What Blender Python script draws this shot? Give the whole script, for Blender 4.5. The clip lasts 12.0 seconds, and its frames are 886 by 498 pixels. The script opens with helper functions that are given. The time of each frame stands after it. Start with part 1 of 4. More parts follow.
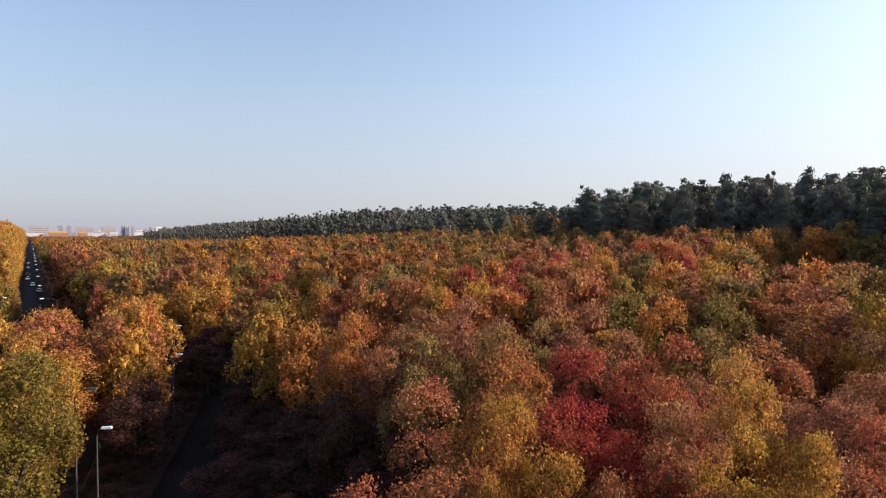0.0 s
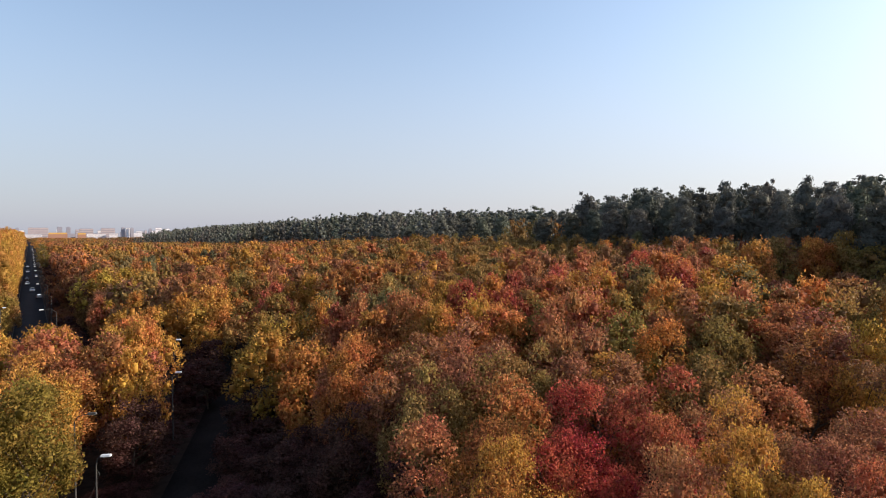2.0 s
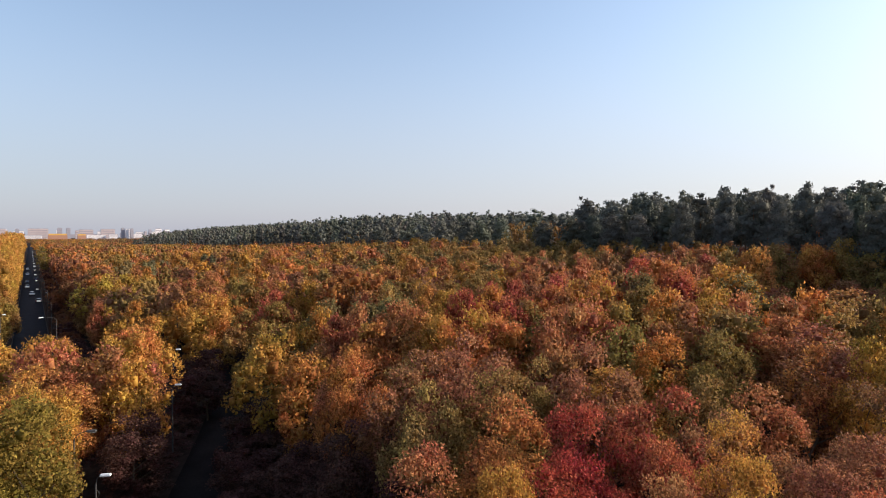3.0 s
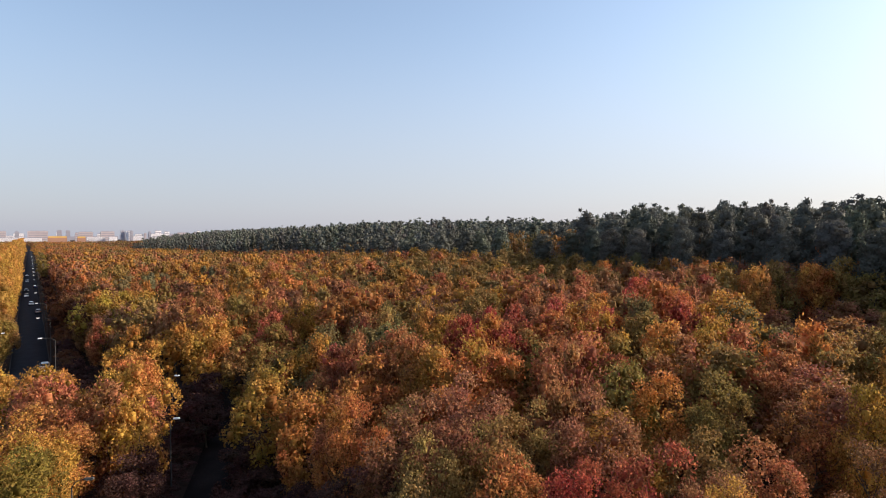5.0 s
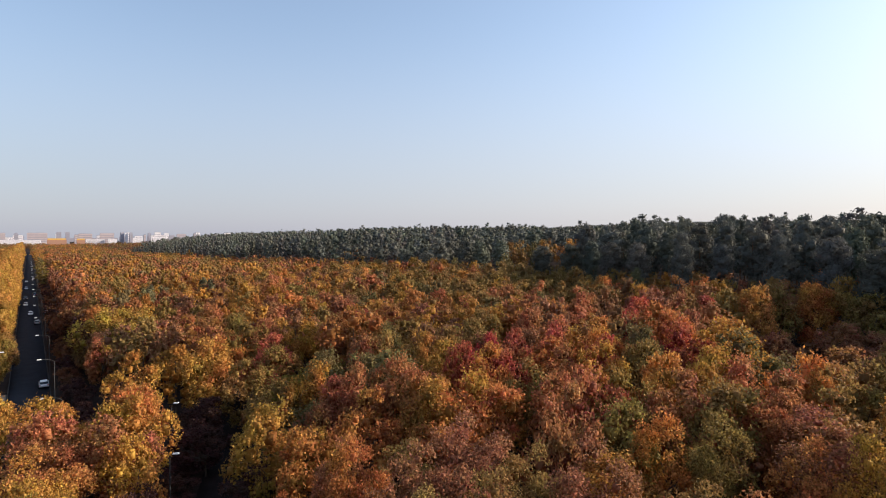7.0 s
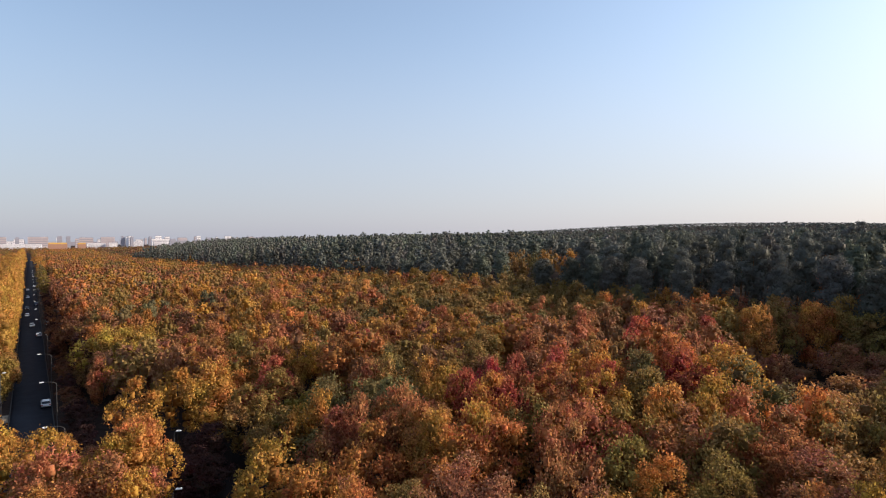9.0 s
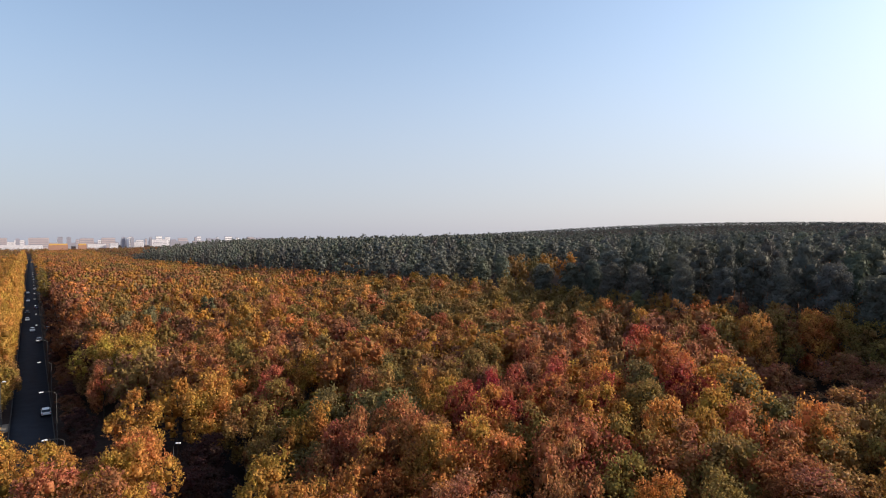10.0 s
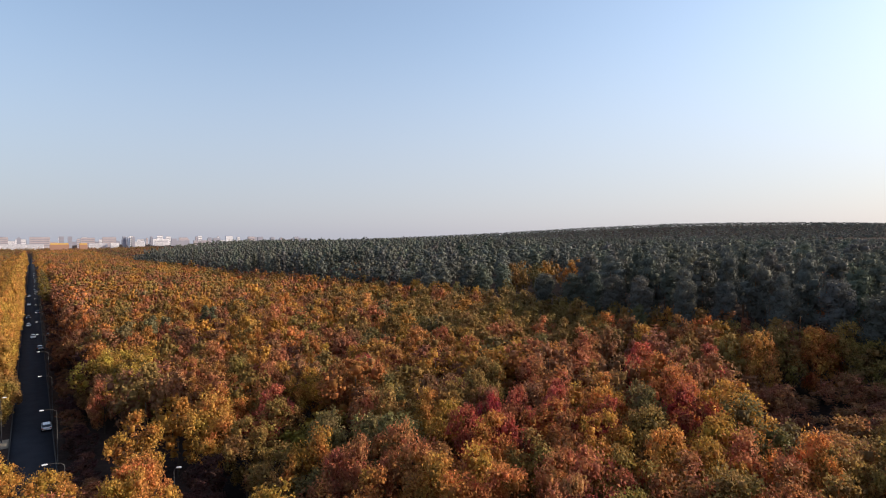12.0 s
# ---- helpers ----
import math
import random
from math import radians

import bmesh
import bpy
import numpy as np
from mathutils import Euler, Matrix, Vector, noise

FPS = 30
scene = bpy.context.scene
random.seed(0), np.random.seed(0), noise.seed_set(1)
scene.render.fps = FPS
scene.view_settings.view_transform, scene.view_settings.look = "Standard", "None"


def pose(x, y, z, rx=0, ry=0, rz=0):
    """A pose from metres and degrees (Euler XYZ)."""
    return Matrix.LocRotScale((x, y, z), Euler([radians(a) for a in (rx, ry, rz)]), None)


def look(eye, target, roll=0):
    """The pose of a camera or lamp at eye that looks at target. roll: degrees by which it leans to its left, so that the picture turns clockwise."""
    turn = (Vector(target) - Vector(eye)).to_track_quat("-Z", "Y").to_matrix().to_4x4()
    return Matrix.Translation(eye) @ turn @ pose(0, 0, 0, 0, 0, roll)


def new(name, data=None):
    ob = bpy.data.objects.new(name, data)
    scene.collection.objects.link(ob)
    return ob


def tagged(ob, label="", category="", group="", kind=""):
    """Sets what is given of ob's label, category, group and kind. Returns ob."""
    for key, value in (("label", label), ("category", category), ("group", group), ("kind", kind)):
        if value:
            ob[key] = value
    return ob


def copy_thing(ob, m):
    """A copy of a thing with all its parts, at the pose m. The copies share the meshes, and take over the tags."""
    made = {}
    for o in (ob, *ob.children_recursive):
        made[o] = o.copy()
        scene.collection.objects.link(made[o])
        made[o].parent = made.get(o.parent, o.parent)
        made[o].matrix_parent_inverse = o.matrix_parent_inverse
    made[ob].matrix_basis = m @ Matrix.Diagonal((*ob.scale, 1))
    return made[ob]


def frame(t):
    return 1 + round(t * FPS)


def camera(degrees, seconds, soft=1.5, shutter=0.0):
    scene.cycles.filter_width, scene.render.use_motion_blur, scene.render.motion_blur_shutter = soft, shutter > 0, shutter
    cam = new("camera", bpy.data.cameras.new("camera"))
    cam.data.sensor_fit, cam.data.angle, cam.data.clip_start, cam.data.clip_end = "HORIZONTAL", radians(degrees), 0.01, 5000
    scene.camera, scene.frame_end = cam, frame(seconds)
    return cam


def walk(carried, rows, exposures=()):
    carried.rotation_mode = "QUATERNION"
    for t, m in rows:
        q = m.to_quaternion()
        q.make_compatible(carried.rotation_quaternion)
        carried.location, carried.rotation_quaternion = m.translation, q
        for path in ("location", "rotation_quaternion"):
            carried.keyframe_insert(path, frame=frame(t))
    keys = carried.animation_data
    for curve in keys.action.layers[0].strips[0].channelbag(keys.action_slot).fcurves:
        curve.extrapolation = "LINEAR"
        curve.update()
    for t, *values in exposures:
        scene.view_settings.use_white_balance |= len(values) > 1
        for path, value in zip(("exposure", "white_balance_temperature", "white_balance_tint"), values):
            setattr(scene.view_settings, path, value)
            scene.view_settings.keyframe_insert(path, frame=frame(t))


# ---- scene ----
cam = camera(76.0, 12.0, soft=1.06)
METRES, EYE, TILT, LEAN, TURN = 18.0, 21.3, -1.6, 0.0, 0.0
ROWS = [
    (0.0, 0.0, 0.0, 0.0, 0.0, 0.0, -0.0),
    (0.5, 0.0012, -0.001, 0.0167, -0.009, 0.009, 0.0),
    (1.0, 0.0024, -0.0026, 0.04, -0.017, 0.034, 0.0),
    (1.5, 0.0032, -0.0039, 0.0676, -0.026, 0.069, 0.01),
    (2.0, 0.0035, -0.0049, 0.0972, -0.034, 0.077, 0.03),
    (2.5, 0.0041, -0.0063, 0.1273, -0.034, 0.112, 0.03),
    (3.0, 0.0053, -0.0071, 0.1645, -0.043, 0.138, 0.04),
    (5.0, 0.0132, -0.007, 0.3474, -0.06, 0.258, 0.1),
    (5.5, 0.0158, -0.0059, 0.3938, -0.069, 0.275, 0.14),
    (6.0, 0.0164, -0.0035, 0.444, -0.086, 0.292, 0.17),
    (6.5, 0.0143, -0.0009, 0.4908, -0.103, 0.31, 0.16),
    (7.0, 0.0106, -0.0001, 0.5378, -0.103, 0.344, 0.15),
    (9.0, 0.0066, -0.0128, 0.7244, -0.043, 0.542, 0.35),
    (9.5, 0.012, -0.014, 0.7709, -0.009, 0.55, 0.41),
    (10.0, 0.0169, -0.0121, 0.814, -0.0, 0.525, 0.45),
    (10.5, 0.0206, -0.0071, 0.8601, 0.017, 0.482, 0.44),
    (11.0, 0.0208, -0.0008, 0.907, 0.026, 0.439, 0.43),
    (11.5, 0.0169, 0.0036, 0.956, 0.043, 0.43, 0.39),
    (12.0, 0.0111, 0.0055, 0.9966, 0.077, 0.447, 0.36),
]
walk(cam, [(t, pose(0, 0, EYE, TILT, LEAN, TURN) @ pose(METRES * x, METRES * y, METRES * z, 90 + pitch, roll, yaw)) for t, x, y, z, yaw, pitch, roll in ROWS],
     exposures=((0, 0.74, 6500, 10), (6, 0.72, 6500, 10), (9.2, 0.68, 6500, 10), (12, 0.66, 6500, 10)))


# ---- light ----
HAZE_AWAY, HAZE_SUN = (1.95, 2.02, 2.5, 1), (2.8, 2.72, 3.1, 1)
SUN_AZ, SUN_EL = 79.0, 23.0          # degrees clockwise from +y, degrees up
world = bpy.data.worlds.new("world")
scene.world = world
world.use_nodes = True
wn = world.node_tree.nodes
sky = wn.new("ShaderNodeTexSky")
sky.sky_type, sky.sun_disc = "NISHITA", False
sky.sun_elevation, sky.sun_rotation = radians(SUN_EL), radians(SUN_AZ)
sky.air_density, sky.dust_density, sky.ozone_density, sky.altitude = 1.0, 1.5, 1.0, 200
wn["Background"].inputs["Strength"].default_value = 0.145
haze = wn.new("ShaderNodeMix")          # thin autumn haze over the whole sky
haze.data_type = "RGBA"
glow = wn.new("ShaderNodeMix")          # the haze scatters forward: brighter all round the sun
glow.data_type = "RGBA"
glow.inputs["A"].default_value, glow.inputs["B"].default_value = HAZE_AWAY, HAZE_SUN
along_sun = wn.new("ShaderNodeVectorMath")
along_sun.operation = "DOT_PRODUCT"
along_sun.inputs[1].default_value = (math.sin(radians(SUN_AZ)) * math.cos(radians(SUN_EL)),
                                     math.cos(radians(SUN_AZ)) * math.cos(radians(SUN_EL)), math.sin(radians(SUN_EL)))
scatter = wn.new("ShaderNodeMapRange")
scatter.interpolation_type = "SMOOTHSTEP"
scatter.inputs["From Min"].default_value, scatter.inputs["From Max"].default_value = -0.55, 1.0
way_up = wn.new("ShaderNodeSeparateXYZ")
sky_way = wn.new("ShaderNodeTexCoord").outputs["Generated"]
world.node_tree.links.new(sky_way, way_up.inputs[0])
world.node_tree.links.new(sky_way, along_sun.inputs[0])
world.node_tree.links.new(along_sun.outputs["Value"], scatter.inputs["Value"])
world.node_tree.links.new(scatter.outputs[0], glow.inputs["Factor"])
world.node_tree.links.new(glow.outputs["Result"], haze.inputs["B"])
thick = wn.new("ShaderNodeMapRange")          # the haze thickens towards the horizon, all round
thick.interpolation_type = "SMOOTHSTEP"
thick.inputs["From Min"].default_value, thick.inputs["From Max"].default_value = 0.0, 0.40
thick.inputs["To Min"].default_value, thick.inputs["To Max"].default_value = 0.82, 0.18
world.node_tree.links.new(way_up.outputs["Z"], thick.inputs["Value"])
world.node_tree.links.new(thick.outputs[0], haze.inputs["Factor"])
clear = wn.new("ShaderNodeVectorMath")          # the clear sky's own cast
clear.operation = "MULTIPLY"
clear.inputs[1].default_value = (0.95, 0.99, 1.0)
world.node_tree.links.new(sky.outputs[0], clear.inputs[0])
world.node_tree.links.new(clear.outputs[0], haze.inputs["A"])
world.node_tree.links.new(haze.outputs["Result"], wn["Background"].inputs["Color"])

sun = new("sun", bpy.data.lights.new("sun", "SUN"))
sun.data.energy, sun.data.angle, sun.data.color = 4.5, radians(0.6), (1.0, 0.86, 0.70)
sun.matrix_world = look((0, 0, 0), (-math.sin(radians(SUN_AZ)) * math.cos(radians(SUN_EL)),
                                    -math.cos(radians(SUN_AZ)) * math.cos(radians(SUN_EL)), -math.sin(radians(SUN_EL))))

# ---- plan: s metres to the right of the avenue's axis, d metres along it ----
AX, AY = -0.588, 0.809               # the avenue's way
PINE_EDGE = 123.0


def sd(s, d):
    return 0.809 * s + AX * d, 0.588 * s + AY * d


def to_sd(x, y):
    return 0.809 * x + 0.588 * y, AX * x + AY * y


def ease(v):
    v = np.clip(v, 0, 1)
    return v * v * (3 - 2 * v)


def ground_z(x, y):
    """Height of the land: level by the avenue, rising to the right, dipping further along, a wooded hill far off."""
    x, y = np.asarray(x, float), np.asarray(y, float)
    s, a = 0.809 * x + 0.588 * y, AX * x + AY * y
    near = 0.085 * 6 * np.log1p(np.exp(np.clip((np.minimum(s, 190.0) - 18) / 6, -60, 60)))
    mid = np.interp(s, [9, 60, 120, 170, 200, 240, 300], [0, 1.2, 3, 8, 13, 16, 17])
    far = np.interp(s, [9, 60, 120, 150, 190, 230, 300], [0, -1.5, -3, 2, 9, 14.5, 16])
    z = near + (mid - near) * ease((a - 170) / 290)
    z = z + (far - z) * ease((a - 450) / 520)
    z = z * (1 - 0.9 * ease((a - 1000) / 700))
    return z + 104 * np.exp(-((x - 1800) / 1760) ** 2 - ((y - 3450) / 560) ** 2)


# ---- materials ----
def material(name):
    m = bpy.data.materials.new(name)
    m.use_nodes = True
    n = m.node_tree.nodes
    return m, n, m.node_tree.links, n["Principled BSDF"]


def plain(name, colour, rough=0.6, metal=0.0, spread=0.12, scale=3.0, bump=0.0):
    """A material with blotches at two scales and, where wanted, fine relief."""
    m, n, l, b = material(name)
    co = n.new("ShaderNodeTexCoord")
    big, fine = n.new("ShaderNodeTexNoise"), n.new("ShaderNodeTexNoise")
    big.inputs["Scale"].default_value, fine.inputs["Scale"].default_value = scale, scale * 14
    big.inputs["Detail"].default_value = fine.inputs["Detail"].default_value = 5
    add = n.new("ShaderNodeMath")
    add.operation = "ADD"
    rng = n.new("ShaderNodeMapRange")
    rng.inputs["From Min"].default_value, rng.inputs["From Max"].default_value = 0.6, 1.4
    rng.inputs["To Min"].default_value, rng.inputs["To Max"].default_value = 1 - spread, 1 + spread
    mul = n.new("ShaderNodeVectorMath")
    mul.operation = "SCALE"
    mul.inputs[0].default_value = colour
    for t in (big, fine):
        l.new(co.outputs["Object"], t.inputs["Vector"])
    l.new(big.outputs["Fac"], add.inputs[0])
    l.new(fine.outputs["Fac"], add.inputs[1])
    l.new(add.outputs[0], rng.inputs["Value"])
    l.new(rng.outputs[0], mul.inputs["Scale"])
    l.new(mul.outputs[0], b.inputs["Base Color"])
    b.inputs["Roughness"].default_value, b.inputs["Metallic"].default_value = rough, metal
    b.inputs["Specular IOR Level"].default_value = 0.04 if rough > 0.89 else 0.5
    if bump:
        bp = n.new("ShaderNodeBump")
        bp.inputs["Strength"].default_value, bp.inputs["Distance"].default_value = bump, 0.02
        l.new(fine.outputs["Fac"], bp.inputs["Height"])
        l.new(bp.outputs[0], b.inputs["Normal"])
    return m


def leaf_material(name, from_object, glow=0.4, hue_spread=0.045, patch=0.20, jitter=0.018, rough=0.6, gloss_level=0.08):
    """Thin leaves: the tree's own tint, a little different leaf by leaf and branch by branch, letting some light through."""
    m, n, l, b = material(name)
    n.remove(b)
    if from_object:
        src = n.new("ShaderNodeObjectInfo").outputs["Color"]
    else:
        at = n.new("ShaderNodeAttribute")
        at.attribute_name = "tint"
        src = at.outputs["Color"]
    geo = n.new("ShaderNodeNewGeometry")
    nz = n.new("ShaderNodeTexNoise")
    nz.inputs["Scale"].default_value, nz.inputs["Detail"].default_value = 0.28, 4
    l.new(geo.outputs["Position"], nz.inputs["Vector"])
    hue = n.new("ShaderNodeMapRange")
    hue.inputs["From Min"].default_value, hue.inputs["From Max"].default_value = 0.3, 0.7
    hue.inputs["To Min"].default_value, hue.inputs["To Max"].default_value = 0.5 - 0.4 * hue_spread, 0.5 + 0.5 * hue_spread
    l.new(nz.outputs["Fac"], hue.inputs["Value"])
    jit = n.new("ShaderNodeMath")
    jit.operation = "MULTIPLY_ADD"
    jit.inputs[1].default_value, jit.inputs[2].default_value = jitter, -0.4 * jitter
    l.new(geo.outputs["Random Per Island"], jit.inputs[0])
    hs = n.new("ShaderNodeMath")
    l.new(hue.outputs[0], hs.inputs[0])
    l.new(jit.outputs[0], hs.inputs[1])
    wob = n.new("ShaderNodeMath")
    wob.operation = "MULTIPLY"
    wob.inputs[1].default_value = 7.31
    l.new(geo.outputs["Random Per Island"], wob.inputs[0])
    fr = n.new("ShaderNodeMath")
    fr.operation = "FRACT"
    l.new(wob.outputs[0], fr.inputs[0])
    val = n.new("ShaderNodeMapRange")
    val.inputs["To Min"].default_value, val.inputs["To Max"].default_value = 1 - patch, 1 + patch
    l.new(fr.outputs[0], val.inputs["Value"])
    h = n.new("ShaderNodeHueSaturation")
    l.new(src, h.inputs["Color"])
    l.new(hs.outputs[0], h.inputs["Hue"])
    l.new(val.outputs[0], h.inputs["Value"])
    d, tr, mix = n.new("ShaderNodeBsdfPrincipled"), n.new("ShaderNodeBsdfTranslucent"), n.new("ShaderNodeMixShader")
    d.inputs["Roughness"].default_value, d.inputs["Specular IOR Level"].default_value = rough, gloss_level
    mix.inputs[0].default_value = glow
    l.new(h.outputs[0], d.inputs["Base Color"])
    l.new(h.outputs[0], tr.inputs["Color"])
    l.new(d.outputs[0], mix.inputs[1])
    l.new(tr.outputs[0], mix.inputs[2])
    l.new(mix.outputs[0], n["Material Output"].inputs["Surface"])
    return m


LEAF = leaf_material("autumn_leaves", True, hue_spread=0.055, patch=0.42)
LEAF_NEAR = leaf_material("autumn_leaves_near", True, hue_spread=0.040, patch=0.55, jitter=0.02)
LEAF_FAR = leaf_material("autumn_leaves_far", False, hue_spread=0.03, patch=0.13, jitter=0.008)
NEEDLE = leaf_material("pine_needles", True, 0.28, 0.015, 0.14, rough=0.85, gloss_level=0.06)
NEEDLE_FAR = leaf_material("pine_needles_far", False, 0.2, 0.015, 0.12, rough=0.85, gloss_level=0.06)
BARK = plain("grey_bark", (0.10, 0.075, 0.055), 0.9, 0, 0.4, 2.0, 0.6)
PINE_BARK = plain("orange_pine_bark", (0.20, 0.105, 0.06), 0.9, 0, 0.35, 1.5, 0.6)
# side road surface, its colour darkened to hold the shade under the trees
SHADED_ROAD = plain("shaded_dark_road", (0.022, 0.018, 0.017), 1.0, 0, 0.4, 0.3, 0.6)
LITTER = plain("leaf_litter", (0.045, 0.030, 0.024), 0.95, 0, 0.5, 0.08, 0.8)
ASPHALT = plain("asphalt", (0.034, 0.035, 0.041), 1.0, 0, 0.25, 0.35, 0.3)
# earth made pale so that its colour carries a patch of sun
SUNLIT_EARTH = plain("sunlit_pale_earth", (0.26, 0.22, 0.17), 0.95, 0, 0.25, 0.4, 0.4)
KERB = plain("kerb_concrete", (0.065, 0.06, 0.056), 0.9, 0, 0.2, 1.0, 0.2)
STEEL = plain("weathered_steel", (0.055, 0.052, 0.05), 0.8, 0.1, 0.15, 2.0)
LAMP_HEAD = plain("lamp_housing", (0.72, 0.73, 0.74), 0.4, 0.2, 0.05, 4.0)
WIRE = plain("black_cable", (0.02, 0.02, 0.02), 0.6)

TINTS = {
    "gold": (0.425, 0.208, 0.052), "orange": (0.448, 0.174, 0.058), "rust": (0.378, 0.148, 0.068),
    "red": (0.395, 0.108, 0.064), "crimson": (0.370, 0.072, 0.052), "olive": (0.278, 0.165, 0.057),
    "green": (0.182, 0.136, 0.058), "brown": (0.280, 0.124, 0.066), "mauve": (0.345, 0.142, 0.078),
    # the first tint here is darkened to carry the wood's shade
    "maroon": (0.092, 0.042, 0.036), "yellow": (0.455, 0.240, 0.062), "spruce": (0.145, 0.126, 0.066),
    "amber": (0.395, 0.232, 0.058), "moss": (0.215, 0.150, 0.034),
    # the second pine tint is paler, with distance haze put into it
    "pine": (0.122, 0.124, 0.104), "hazed_pine": (0.138, 0.142, 0.128),
}
SAY = {
    "gold": "golden yellow maple with a full autumn crown", "orange": "orange autumn maple with a rounded leafy crown",
    "rust": "rust-coloured autumn oak with a dense crown", "red": "red-orange autumn maple in the wood",
    "crimson": "deep crimson autumn maple with dense leaves", "olive": "olive and yellow autumn linden still partly green",
    "green": "dark green broadleaf tree not yet turned", "brown": "brown autumn oak with dull withered leaves",
    "amber": "yellow-gold autumn maple with a broad full crown",
    "moss": "moss-green and yellow autumn tree by the side road", "maroon": "young red-brown oak, its leaf colour darkened for the wood's shade", "mauve": "brownish pink autumn oak with thinning leaves",
}


# ---- mesh helpers ----
def mesh_np(name, verts, quads, mats, slot=None, tint=None):
    me = bpy.data.meshes.new(name)
    verts, quads = np.asarray(verts, np.float32), np.asarray(quads, np.int32)
    me.vertices.add(len(verts))
    me.vertices.foreach_set("co", verts.ravel())
    me.loops.add(quads.size)
    me.loops.foreach_set("vertex_index", quads.ravel())
    me.polygons.add(len(quads))
    me.polygons.foreach_set("loop_start", np.arange(0, quads.size, 4, dtype=np.int32))
    for m in mats:
        me.materials.append(m)
    if slot is not None:
        me.polygons.foreach_set("material_index", np.asarray(slot, np.int32))
    if tint is not None:
        at = me.attributes.new("tint", "FLOAT_COLOR", "POINT")
        at.data.foreach_set("color", np.asarray(tint, np.float32).ravel())
    me.polygons.foreach_set("use_smooth", np.ones(len(quads), bool))
    me.update(calc_edges=True)
    return me


def link_part(name, me, parent, label=""):
    ob = new(name, me)
    ob.parent = parent
    return tagged(ob, label)


def part(name, bm, mat, parent, label=""):
    me = bpy.data.meshes.new(name)
    bm.to_mesh(me)
    bm.free()
    me.materials.append(mat)
    return link_part(name, me, parent, label)


def join_np(pieces):
    vs, qs, off = [], [], 0
    for v, q in pieces:
        vs.append(v)
        qs.append(np.asarray(q) + off)
        off += len(v)
    return np.vstack(vs), np.vstack(qs)


def sprigs(rng, centres, axis, out, length, ratio=0.42, ruffle=0.36):
    """Small pointed leaf sprays, one folded quad each, that grow along axis and face roughly out."""
    n = len(centres)
    t = axis / (np.linalg.norm(axis, axis=1, keepdims=True) + 1e-9)
    b = np.cross(t, out + rng.normal(size=(n, 3)) * ruffle)
    b /= np.linalg.norm(b, axis=1, keepdims=True) + 1e-9
    b2 = np.cross(b, t)
    sz = length * rng.uniform(0.6, 1.4, (n, 1))
    a, c = t * sz * 0.5, b * sz * 0.5 * ratio
    sag = b2 * sz * rng.uniform(-0.14, 0.14, (n, 1))
    v = np.stack([centres + a, centres + c + sag - a * 0.2, centres - a, centres - c + sag - a * 0.2], 1).reshape(-1, 3)
    return v, np.arange(n * 4).reshape(-1, 4)


def ball(fine):
    """A rounded cube of quads: 24 of them, or 6."""
    k = 2 if fine else 1
    vs, qs, seen = [], [], {}

    def vert(p):
        key = tuple(round(c, 4) for c in p)
        if key not in seen:
            seen[key] = len(vs)
            vs.append(np.array(p) / np.linalg.norm(p))
        return seen[key]
    for ax in range(3):
        for sg in (-1, 1):
            for i in range(k):
                for j in range(k):
                    q = []
                    for di, dj in ((0, 0), (1, 0), (1, 1), (0, 1)):
                        p = [0.0, 0.0, 0.0]
                        p[ax], p[(ax + 1) % 3], p[(ax + 2) % 3] = sg, -1 + 2 * (i + di) / k, -1 + 2 * (j + dj) / k
                        q.append(vert(p))
                    qs.append(q if sg > 0 else q[::-1])
    return np.array(vs), np.array(qs)


BALL = {True: ball(True), False: ball(False)}


def cores(rng, cs, rs, fine, tall, k=0.74):
    """The dense heart of every bough, under its sprays."""
    v, q = BALL[fine]
    n = len(cs)
    ang = rng.uniform(0, 6.28, n)
    ca, sa = np.cos(ang)[:, None], np.sin(ang)[:, None]
    jag = rng.uniform(0.78, 1.12, (n, len(v)))
    x = (v[None, :, 0] * ca - v[None, :, 1] * sa) * jag
    y = (v[None, :, 0] * sa + v[None, :, 1] * ca) * jag
    z = v[None, :, 2] * jag * tall
    p = np.stack([x, y, z], -1) * (rs * k)[:, None, None] + cs[:, None, :]
    return p.reshape(-1, 3), (q[None] + (np.arange(n) * len(v))[:, None, None]).reshape(-1, 4)


def unit(rng, n):
    d = rng.normal(size=(n, 3))
    return d / np.linalg.norm(d, axis=1, keepdims=True)


